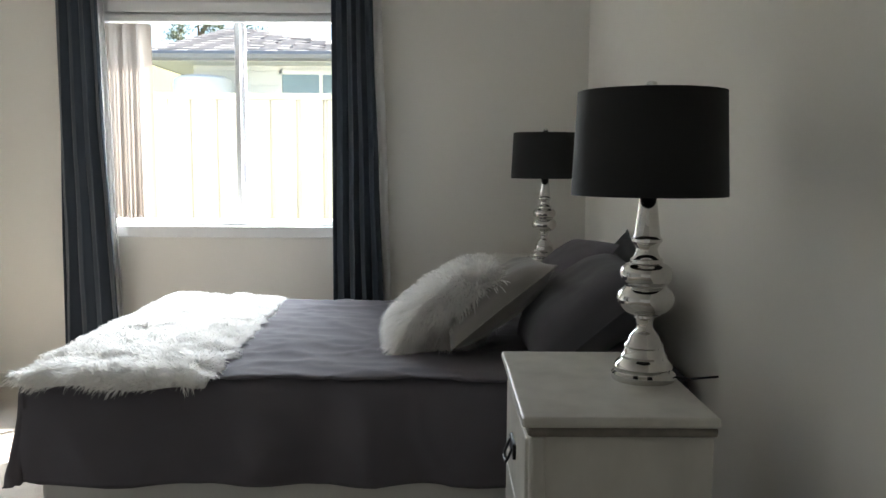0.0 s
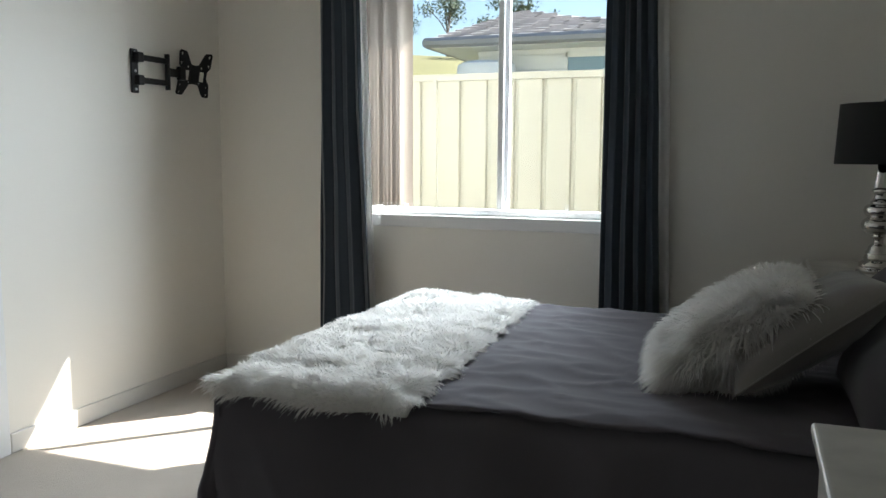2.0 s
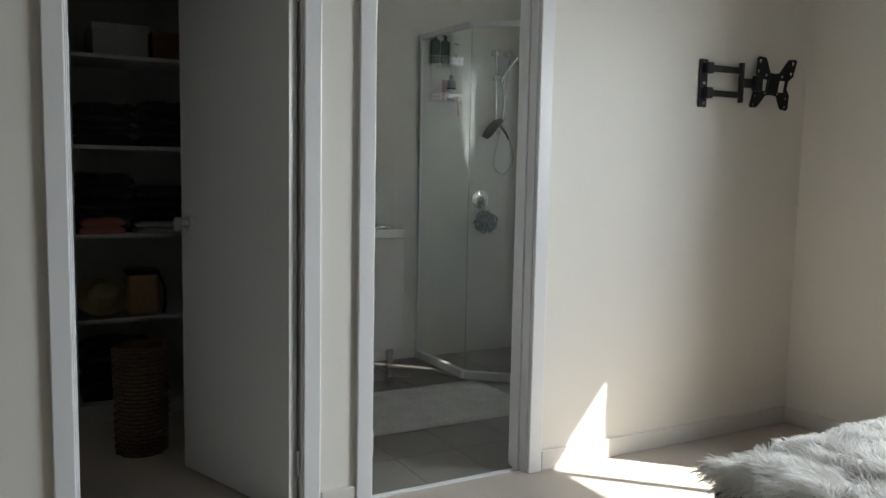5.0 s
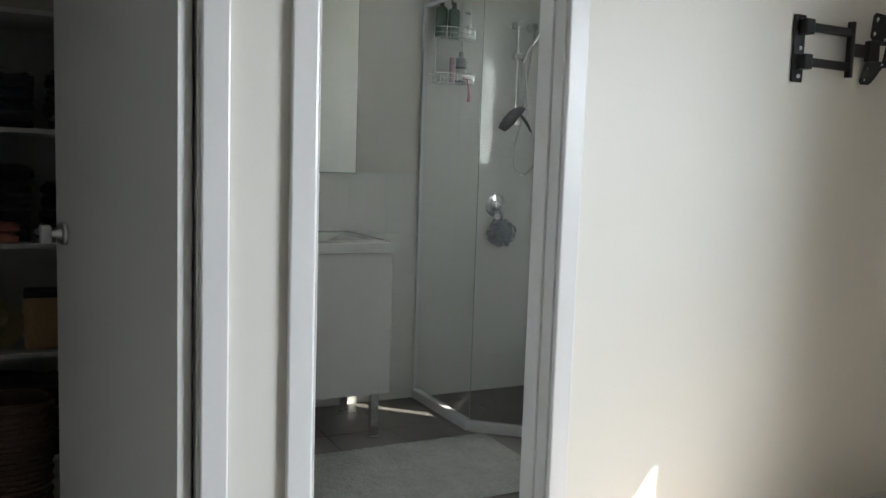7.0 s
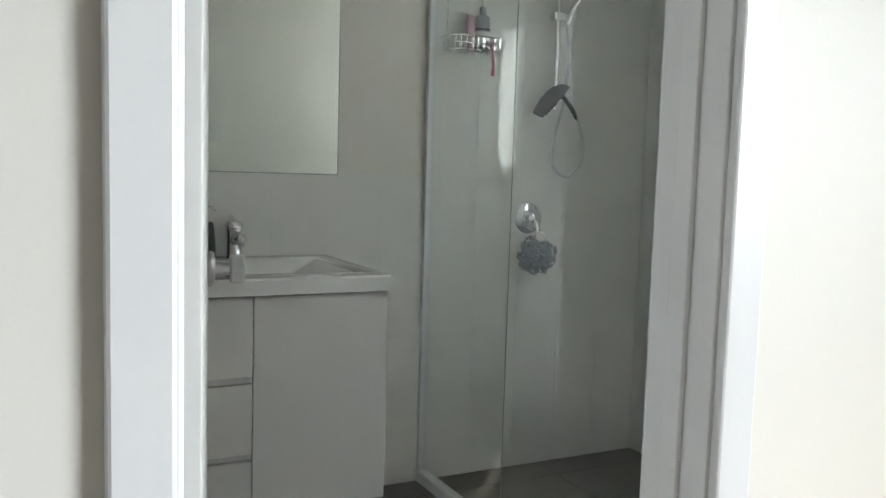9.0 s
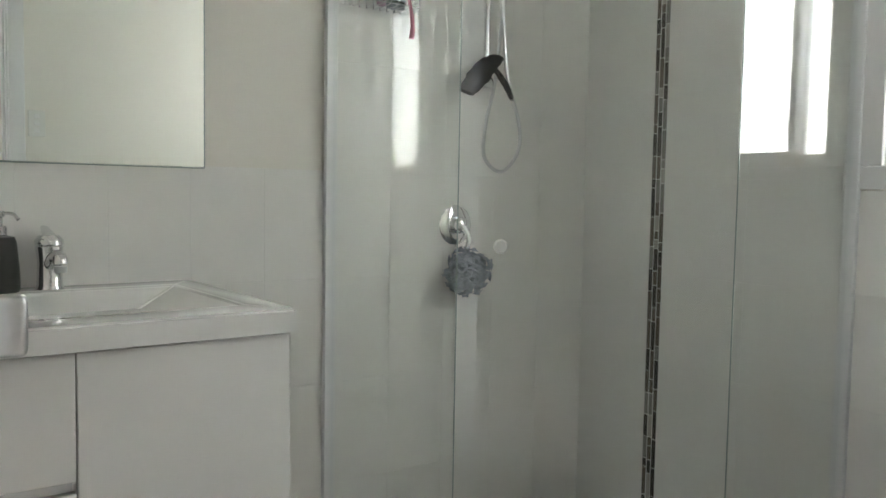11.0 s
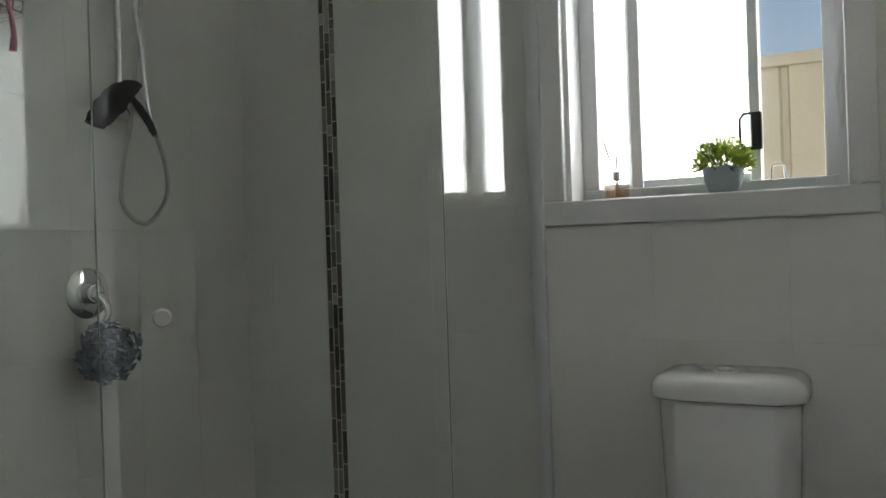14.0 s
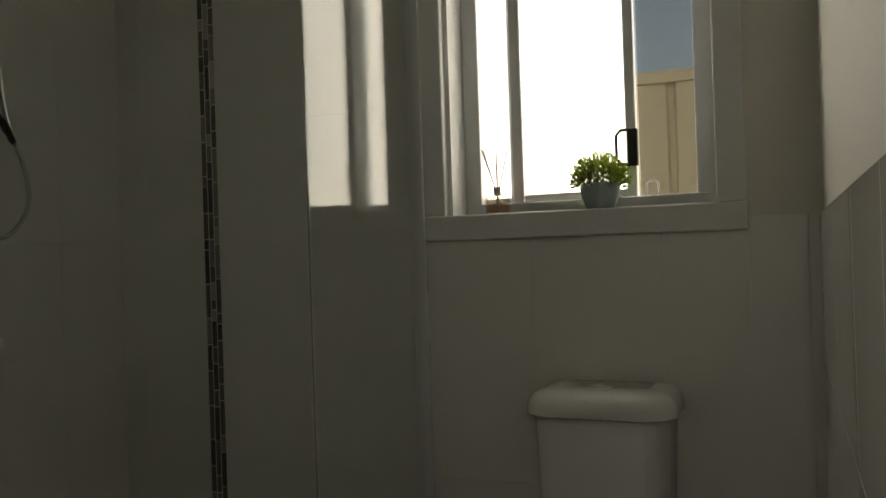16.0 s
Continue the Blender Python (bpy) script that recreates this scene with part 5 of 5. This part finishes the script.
bm = lathe([(0, 0), (0.12, 0), (0.125, 0.02), (0.11, 0.12), (0.13, 0.26), (0.175, 0.36), (0.185, 0.39), (0.15, 0.395), (0.11, 0.30), (0.03, 0.22), (0, 0.22)], m=Matrix.Translation((-3.078, 4.84, FLOOR)) @ Matrix.Diagonal((1, 1.2, 1, 1)), steps=40)
part("pan", bm, ceramic, wc, smooth=True)
bm = lathe([(0, 0.40), (0.186, 0.40), (0.19, 0.408), (0.185, 0.424), (0.12, 0.432), (0, 0.434)], m=Matrix.Translation((-3.078, 4.84, FLOOR)) @ Matrix.Diagonal((1, 1.2, 1, 1)), steps=40)
part("seat_lid", bm, bath_white, wc, "closed white plastic seat lid", smooth=True)

# on the window sill
SZ = EW[2]
pot = thing("potted_plant", "small green plant in a pale blue-grey pot", "plant", (-3.10, W + 0.045, SZ))
part("pot", lathe([(0, 0), (0.028, 0), (0.033, 0.004), (0.044, 0.03), (0.049, 0.062), (0.0465, 0.062), (0.042, 0.05), (0, 0.05)], (-3.10, W + 0.045, SZ), 36), material("pot_glaze", (0.36, 0.44, 0.45), 0.4, scale=30, vary=0.1, bump=0.08), pot, smooth=True)
leaf = material("leaf_green", (0.24, 0.30, 0.035), 0.5, scale=60, vary=0.35, bump=0.1, blotch=40)
translucent(leaf, 0.22, (0.3, 0.42, 0.06))
lr = np.random.default_rng(21)
lv, lf = [], []
cen = np.array([-3.10, W + 0.045, SZ + 0.062])
for k in range(1500):
    d = lr.normal(0, 1, 3)
    d[2] = abs(d[2]) * 0.9 - 0.12
    d /= np.linalg.norm(d)
    r = lr.uniform(0.55, 1.0)
    base = cen + d * np.array([0.068, 0.052, 0.070]) * r
    way = d + lr.normal(0, 0.35, 3) + [0, 0, 0.25]
    way /= np.linalg.norm(way)
    s = np.cross(way, lr.normal(0, 1, 3)); s /= np.linalg.norm(s)
    L, wd = lr.uniform(0.010, 0.017), lr.uniform(0.0022, 0.0036)
    i0 = len(lv)
    lv += [tuple(base), tuple(base + way * L * 0.5 + s * wd), tuple(base + way * L), tuple(base + way * L * 0.5 - s * wd)]
    lf.append((i0, i0 + 1, i0 + 2, i0 + 3))
raw_part("leaves", lv, lf, leaf, pot, kind="stuff", label="many small yellow-green leaves")
bm = bmesh.new()
for k in range(34):
    a, r = lr.uniform(0, 6.28), lr.uniform(0.2, 1)
    tube([(-3.10 + 0.02 * math.cos(a), W + 0.045 + 0.02 * math.sin(a), SZ + 0.045), (-3.10 + 0.05 * r * math.cos(a), W + 0.045 + 0.04 * r * math.sin(a), SZ + 0.07 + 0.045 * (1 - r * r * 0.6))], 0.001, 4, bm)
part("stems", bm, leaf, pot)

dif = thing("reed_diffuser", "glass reed diffuser with pale reeds on the window sill", "diffuser", (-3.355, W + 0.035, SZ))
dx, dy = -3.355, W + 0.035
bottle_glass = glass_material("diffuser_glass", colour=(0.96, 0.9, 0.84))
part("bottle", boxes([(dx - 0.026, dx + 0.026, dy - 0.022, dy + 0.022, SZ, SZ + 0.048)], 0.004), bottle_glass, dif).visible_shadow = False
part("liquid", boxes([(dx - 0.023, dx + 0.023, dy - 0.019, dy + 0.019, SZ + 0.004, SZ + 0.026)], 0.002), glass_material("diffuser_oil", colour=(0.97, 0.88, 0.80)), dif).visible_shadow = False
part("collar", lathe([(0.007, 0.0), (0.010, 0.002), (0.010, 0.022), (0.007, 0.023)], (dx, dy, SZ + 0.046), 20), satin, dif, smooth=True)
reed = material("reed", (0.45, 0.38, 0.30), 0.8, scale=200, vary=0.1, bump=0.1)
for k, (ax, ay) in enumerate(((-0.042, 0.01), (-0.03, -0.012), (-0.004, 0.006), (0.006, -0.01), (0.026, 0.008), (0.03, -0.006))):
    part("reed", tube([(dx - ax * 0.35, dy - ay * 0.5, SZ + 0.006), (dx + ax, dy + ay, SZ + 0.165 - 0.006 * (k % 3))], 0.0016, 6), reed, dif)

# switch by the ensuite door
sw = thing("light_switch", "white three-gang light switch on the wall", "switch", (XE, 3.775, 1.42))
part("plate", box(XE - 0.009, XE, 3.74, 3.81, 1.362, 1.478, 0.003), white_plastic, sw)
for z in (1.388, 1.42, 1.452):
    part("rocker", box(XE - 0.013, XE - 0.0092, 3.763, 3.787, z - 0.010, z + 0.010, 0.0015), bath_white, sw)

# ---- walk-in robe ----
structure("wall_robe", box(XM, XE, 0.8, 0.9, -0.1, CEIL), wall_paint, "cream painted end wall of the robe")
melamine = material("melamine", (0.62, 0.62, 0.60), 0.4, scale=40, vary=0.02, bump=0.03)
SX0, SX1, SY0, SY1 = -4.42, -3.96, 2.075, 2.765
shelving = thing("shelving_unit", "white open shelving unit full of folded clothes", "shelves", (-4.2, 2.42, 0))
part("side_panel", box(SX0, SX1, SY0, SY0 + 0.018, 0, 2.2, 0.001), melamine, shelving)
part("side_panel", box(SX0, SX1, SY1 - 0.018, SY1, 0, 2.2, 0.001), melamine, shelving)
part("back_panel", box(SX0, SX0 + 0.006, SY0 + 0.018, SY1 - 0.018, 0.0, 2.2), melamine, shelving)
SHELF = (0.082, 0.500, 0.910, 1.330, 1.752, 2.18)
for z in SHELF:
    part("shelf", box(SX0 + 0.006, SX1, SY0 + 0.018, SY1 - 0.018, z - 0.018, z, 0.001), melamine, shelving)
part("plinth", box(SX1 - 0.03, SX1 - 0.012, SY0 + 0.018, SY1 - 0.018, 0, 0.064), melamine, shelving)


def cloth_mat(name, col):
    return material(name, col, 0.9, scale=240, vary=0.2, bump=0.4, depth=0.002, sheen=0.2)


def folded(name, label, x, y, z, w, d, h, mat, layers=1):
    """A pile of folded garments, soft at the edges."""
    ob = thing(name, label, "clothes", (x, y, z))
    t = h / layers
    for k in range(layers):
        bm = bmesh.new()
        bmesh.ops.create_grid(bm, x_segments=10, y_segments=10, size=0.5)
        top = list(bm.verts)
        ret = bmesh.ops.extrude_face_region(bm, geom=list(bm.faces))
        up = [v for v in ret["geom"] if isinstance(v, bmesh.types.BMVert)]
        jx, jy = 0.02 * cloth_noise((x, k, 1), 3.3), 0.02 * cloth_noise((y, k, 2), 3.3)
        for v in bm.verts:
            r = max(abs(v.co.x), abs(v.co.y)) * 2
            rise = v in up
            edge = max(0.0, (r - 0.75) / 0.25)
            nz = 0.25 * t * cloth_noise((v.co.x * 2 + x, v.co.y * 2 + y, k + z), 2.1)
            v.co = Vector((x + jx + v.co.x * d * (1.0 + 0.05 * math.sin(3 * v.co.y)), y + jy + v.co.y * w, z + k * t + ((t * (1 - 0.45 * edge ** 2) + nz) if rise else (t * 0.25 * edge ** 2 if k else 0))))
        part("garment", bm, mat, ob, smooth=True)
    return ob


navy, dark, rust, pinkish, pale = cloth_mat("navy_cloth", (0.02, 0.025, 0.04)), cloth_mat("charcoal_cloth", (0.018, 0.018, 0.02)), cloth_mat("rust_cloth", (0.16, 0.04, 0.03)), cloth_mat("pink_cloth", (0.4, 0.16, 0.13)), cloth_mat("pale_cloth", (0.42, 0.41, 0.40))
sxm = -4.17
folded("folded_clothes", "pile of dark folded clothes on a white shelf", sxm, 2.24, 1.331, 0.27, 0.36, 0.20, navy, 4)
folded("folded_clothes", "pile of charcoal and navy clothes on a white shelf", sxm, 2.53, 1.331, 0.24, 0.36, 0.22, dark, 4)
folded("folded_jumper", "rust-red folded jumper on a white shelf", -4.06, 2.50, 1.331 + 0.0, 0.1, 0.10, 0.09, rust, 2)
folded("folded_clothes", "tall pile of black clothes on a white shelf", -4.20, 2.23, 0.911, 0.26, 0.34, 0.28, dark, 5)
folded("folded_shirt", "faded pink shirt on a white shelf", -4.02, 2.22, 0.911, 0.2, 0.09, 0.07, pinkish, 2)
folded("folded_clothes", "dark clothes pushed back on a white shelf", -4.24, 2.52, 0.911, 0.26, 0.28, 0.22, navy, 4)
folded("folded_towel", "pale folded towel on a white shelf", -4.03, 2.47, 0.911, 0.2, 0.1, 0.05, pale, 2)
folded("folded_clothes", "dark bundle of clothes at the bottom of the shelves", -4.2, 2.30, 0.083, 0.36, 0.36, 0.26, dark, 3)
card, card2 = material("card_pale", (0.45, 0.45, 0.42), 0.8, scale=60, vary=0.08, bump=0.1), material("card_brown", (0.18, 0.09, 0.06), 0.8, scale=60, vary=0.12, bump=0.1)
for y0, y1, h, mm, lab in ((2.19, 2.44, 0.15, card, "pale storage box on a white shelf"), (2.46, 2.70, 0.13, card2, "brown storage box on a white shelf")):
    bx = thing("storage_box", lab, "box", (sxm, (y0 + y1) / 2, 1.753))
    part("body", box(-4.36, -4.0, y0, y1, 1.753, 1.753 + h * 0.75, 0.004), mm, bx)
    part("lid", box(-4.364, -3.996, y0 - 0.004, y1 + 0.004, 1.753 + h * 0.75, 1.753 + h, 0.004), mm, bx)
straw, tan = material("straw", (0.32, 0.27, 0.14), 0.85, scale=160, vary=0.25, bump=0.6, depth=0.003), material("tan_leather", (0.36, 0.24, 0.12), 0.55, scale=70, vary=0.15, bump=0.2)
hat = thing("straw_hat", "olive straw hat leaning on a white shelf", "hat", (-4.03, 2.22, 0.501))
hm = pose(-4.04, 2.21, 0.60, 0, 62, 10) @ Matrix.Diagonal((0.78, 1, 1, 1))
part("brim", lathe([(0.07, 0.0), (0.125, -0.006), (0.126, -0.003), (0.07, 0.004)], m=hm, steps=36), straw, hat, smooth=True)
part("crown", lathe([(0.07, 0.0), (0.066, 0.05), (0.055, 0.075), (0.03, 0.085), (0, 0.086)], m=hm, steps=36), straw, hat, smooth=True)
bag = thing("handbag", "tan leather handbag with dark trim on a white shelf", "bag", (-4.04, 2.40, 0.501))
part("body", box(-4.14, -3.985, 2.325, 2.475, 0.501, 0.72, 0.022, seg=4), tan, bag)
part("trim", boxes([(-4.142, -3.983, 2.323, 2.477, 0.700, 0.722)], 0.008), black_cloth, bag)
part("strap", tube(smooth_path([(-3.985, 2.465, 0.71), (-3.975, 2.49, 0.64), (-3.975, 2.492, 0.55), (-3.985, 2.485, 0.51)], 5), 0.007, 8), black_cloth, bag, smooth=True)

wick = material("wicker", (0.09, 0.06, 0.04), 0.7, scale=90, vary=0.35, bump=0.4, depth=0.002)
bas = thing("wicker_basket", "tall dark woven basket on the robe floor", "basket", (-3.46, 2.27, 0))
cb = (-3.46, 2.295)
part("liner", lathe([(0, 0), (0.098, 0), (0.108, 0.47), (0.10, 0.47), (0.09, 0.02), (0, 0.02)], (*cb, 0.002), 28), wick, bas, smooth=True)
for r in range(26):
    bm = bmesh.new()
    n = 36
    pts = [(cb[0] + (0.100 + 0.0004 * r + 0.005 * math.sin(12 * 2 * math.pi * k / n / 1 + (math.pi if r % 2 else 0))) * math.cos(2 * math.pi * k / n), cb[1] + (0.100 + 0.0004 * r + 0.005 * math.sin(12 * 2 * math.pi * k / n + (math.pi if r % 2 else 0))) * math.sin(2 * math.pi * k / n), 0.012 + r * 0.0178) for k in range(n)]
    part("cane", tube(pts, 0.0085, 5, bm, closed=True), wick, bas, smooth=True)

# ---- outside ----
grass = material("dry_grass", (0.19, 0.175, 0.08), 0.95, scale=40, vary=0.3, bump=0.5, depth=0.03, blotch=0.08)
gv, gf = [], []
gx = np.concatenate([np.linspace(-1500, -160, 12), np.linspace(-150, 60, 60), np.linspace(80, 1500, 12)])
gyv = np.concatenate([np.linspace(-1500, 5.3, 10), np.linspace(7, 30, 8), np.linspace(34, 150, 45), np.linspace(180, 1500, 10)])
for x in gx:
    for y in gyv:
        r = min(max((y - 34) / 60, 0), 1)
        s = min(max((20 - x) / 60, 0), 1) * min(max((x + 200) / 80, 0), 1)
        h = 13.5 * r * r * (3 - 2 * r) * s * s * (3 - 2 * s) * min(1, max(0.25, 1 - (y - 110) / 500))
        gv.append((x, y, -0.26 + h + (0.5 * cloth_noise((x, y, 0), 0.06) if y > 40 else 0)))
for i in range(len(gx) - 1):
    for j in range(len(gyv) - 1):
        gf.append((i * len(gyv) + j, (i + 1) * len(gyv) + j, (i + 1) * len(gyv) + j + 1, i * len(gyv) + j + 1))
tagged(raw_part("ground", gv, gf, grass, None, "dry grass that rises to a bare hill", True, "structure"), category="ground")

cream_steel = material("fence_steel", (0.47, 0.44, 0.365), 0.45, scale=40, vary=0.03, bump=0.03)
FY, FZ = 6.5, 1.79
for k in range(-3, 4):
    a = k * 2.36 - 1.655
    fen = thing("fence_panel", "cream ribbed steel fence panel with a capping rail", "fence", (a, FY, -0.26), "fence panels")
    bm = bmesh.new()
    prof = []
    x = 0.0
    while x < 2.31:
        prof += [(x, 0.0), (x + 0.150, 0.0), (x + 0.158, 0.020), (x + 0.178, 0.020), (x + 0.186, 0.0)]
        x += 0.189
    prof = [(min(u, 2.33), v) for u, v in prof]
    lo = [bm.verts.new((a + 0.015 + u, FY + v, -0.25)) for u, v in prof]
    hi = [bm.verts.new((a + 0.015 + u, FY + v, FZ - 0.03)) for u, v in prof]
    for i in range(len(prof) - 1):
        bm.faces.new((lo[i], lo[i + 1], hi[i + 1], hi[i]))
    part("sheet", bm, cream_steel, fen)
    part("post", box(a - 0.018, a + 0.012, FY - 0.02, FY + 0.04, -0.26, FZ, 0.003), cream_steel, fen)
    part("capping_rail", box(a - 0.02, a + 2.34, FY - 0.018, FY + 0.038, FZ - 0.045, FZ, 0.004), cream_steel, fen)

render_white = material("weatherboard", (0.68, 0.70, 0.72), 0.6, scale=30, vary=0.04, bump=0.1)
tile_grey = material("roof_tile", (0.46, 0.42, 0.42), 0.7, scale=12, vary=0.25, bump=0.3, depth=0.01)
gutter = material("gutter", (0.22, 0.23, 0.26), 0.4, scale=20, vary=0.05, bump=0.03)
house = thing("house", "white weatherboard house with a grey tiled hip roof", "house", (-1, 12, -0.26))
part("wall", box(-2.6, 6.0, 10.35, 18, -0.26, 2.45), render_white, house)
for k in range(16):
    part("board", box(-2.61, 6.01, 10.338, 10.35, -0.1 + k * 0.165, 0.055 + k * 0.165, 0.003), render_white, house)
A, B, C, D, E2, G = Vector((-3.05, 9.92, 2.52)), Vector((6.4, 9.92, 2.52)), Vector((-2.38, 11.2, 2.99)), Vector((-3.05, 18.4, 2.52)), Vector((2.0, 14.0, 2.9)), Vector((6.4, 18.4, 2.52))
F2, H2 = Vector((-2.0, 16.5, 3.1)), Vector((-0.3, 9.92, 2.52))
bm = bmesh.new()
vA, vB, vC, vD, vE, vG, vF, vH = [bm.verts.new(p) for p in (A, B, C, D, E2, G, F2, H2)]
for f in ((vA, vH, vC), (vH, vB, vE, vC), (vA, vC, vF, vD), (vC, vE, vF), (vE, vB, vG), (vE, vG, vF), (vF, vG, vD), (vA, vD, vG, vB, vH)):
    bm.faces.new(f)
roof = part("roof", bm, tile_grey, house, "grey concrete tiles")
bm = bmesh.new()
for r in range(11):
    f0, f1 = r / 11, (r + 1) / 11
    l0, r0, l1, r1 = A.lerp(C, f0), H2.lerp(C, f0), A.lerp(C, f1), H2.lerp(C, f1)
    cols = max(2, int((r0 - l0).length / 0.17))
    up = Vector((0, -0.25, 0.97))
    for c in range(cols):
        a, b = l0.lerp(r0, c / cols), l0.lerp(r0, (c + 1) / cols)
        cc, d = l1.lerp(r1, (c + 1) / cols), l1.lerp(r1, c / cols)
        h = 0.045 if c % 2 else 0.03
        q = [bm.verts.new(p) for p in (a + up * h, b + up * h, cc + up * 0.01, d + up * 0.01, a, b)]
        bm.faces.new(q[:4])
        bm.faces.new((q[4], q[5], q[1], q[0]))
part("tile_courses", bm, tile_grey, roof, kind="stuff")
part("gutter", tube([(-3.07, 9.9, 2.49), (6.42, 9.9, 2.49)], 0.06, 8), gutter, house)
part("gutter", tube([(-3.07, 9.9, 2.49), (-3.07, 18.4, 2.49)], 0.06, 8), gutter, house)
part("eave", box(-3.03, 6.4, 9.93, 18.3, 2.43, 2.465), render_white, house)
# reflected sky is put into the pane colour as an even blue
pane_reflection = material("window_reflection", (0.22, 0.31, 0.38), 0.08, scale=3, vary=0.1, bump=0)
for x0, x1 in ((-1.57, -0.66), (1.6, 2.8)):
    wn_ = part("window", box(x0, x1, 10.32, 10.345, 1.2, 2.33), pane_reflection, house, "aluminium window")
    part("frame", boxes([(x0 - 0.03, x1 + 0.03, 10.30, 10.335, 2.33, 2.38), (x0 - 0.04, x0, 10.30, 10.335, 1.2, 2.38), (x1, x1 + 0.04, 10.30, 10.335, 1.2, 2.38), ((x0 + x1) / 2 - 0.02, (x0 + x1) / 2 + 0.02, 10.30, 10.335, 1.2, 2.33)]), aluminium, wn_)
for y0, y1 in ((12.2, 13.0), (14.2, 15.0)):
    part("window", box(-2.63, -2.59, y0, y1, 1.3, 2.25), pane_reflection, house)
part("downpipe", tube([(-0.15, 10.28, 2.5), (-0.15, 10.28, -0.26)], 0.04, 8), render_white, house)

tank = thing("water_tank", "white round-topped water tank beside the neighbouring house", "tank", (-2.4, 9.99, -0.26))
tank_white = material("tank_white", (0.75, 0.77, 0.78), 0.4, scale=20, vary=0.04, bump=0.05)
part("body", lathe([(0, -0.26), (0.325, -0.26), (0.325, 2.18), (0.318, 2.2)], (-2.4, 9.99, 0), 36), tank_white, tank, smooth=True)
part("lid", lathe([(0.322, 2.2), (0.31, 2.235), (0.25, 2.265), (0, 2.285)], (-2.4, 9.99, 0), 36), tank_white, tank, smooth=True)

bark, crown_mat = material("bark", (0.12, 0.09, 0.07), 0.9, scale=6, vary=0.3, bump=0.5), material("gum_leaves", (0.07, 0.09, 0.045), 0.8, scale=2, vary=0.4, bump=0.2)


def tree(x, y, z, h, seed):
    r = np.random.default_rng(seed)
    ob = thing("tree", "gum tree with an open crown on the hilltop", "tree", (x, y, z), "hill trees")
    bm = bmesh.new()
    top = Vector((x + r.normal(0, 0.3), y, z + h * 0.62))
    tube([(x, y, z - 0.5), (x + 0.1, y, z + h * 0.3), top], [h * 0.03, h * 0.022, h * 0.01], 7, bm)
    ends = []
    for k in range(7):
        s = Vector((x + 0.1, y, z + h * r.uniform(0.3, 0.6)))
        e = s + Vector((r.normal(0, h * 0.22), r.normal(0, h * 0.22), h * r.uniform(0.15, 0.4)))
        tube([s, s.lerp(e, 0.5) + Vector((0, 0, h * 0.04)), e], [h * 0.011, h * 0.008, h * 0.004], 5, bm)
        ends.append(e)
    part("trunk", bm, bark, ob)
    v, f = [], []
    for e in ends:
        for k in range(130):
            c = np.array(e) + r.normal(0, 1, 3) * np.array([h * 0.09, h * 0.09, h * 0.06])
            u, w = r.normal(0, 1, 3), r.normal(0, 1, 3)
            s = h * 0.04
            i0 = len(v)
            v += [tuple(c), tuple(c + u / np.linalg.norm(u) * s), tuple(c + w / np.linalg.norm(w) * s)]
            f.append((i0, i0 + 1, i0 + 2))
    raw_part("crown", v, f, crown_mat, ob, kind="stuff")


for k, (x, y, h) in enumerate(((-33, 92, 7.5), (-29.5, 95, 5.5), (-26, 90, 8.5), (-19, 93, 7), (-16, 96, 6), (-42, 95, 8), (-10, 96, 7), (-37, 88, 4))):
    r0 = min(max((y - 34) / 60, 0), 1)
    s0 = min(max((20 - x) / 60, 0), 1)
    tree(x, y, -0.26 + 13.5 * r0 * r0 * (3 - 2 * r0) * s0 * s0 * (3 - 2 * s0), h, 40 + k)

# ---- tiles of walls and floor ----
for name, me, parent, m in PIECES:
    ob = new(name, me)
    ob.parent = parent
    ob.matrix_basis = m
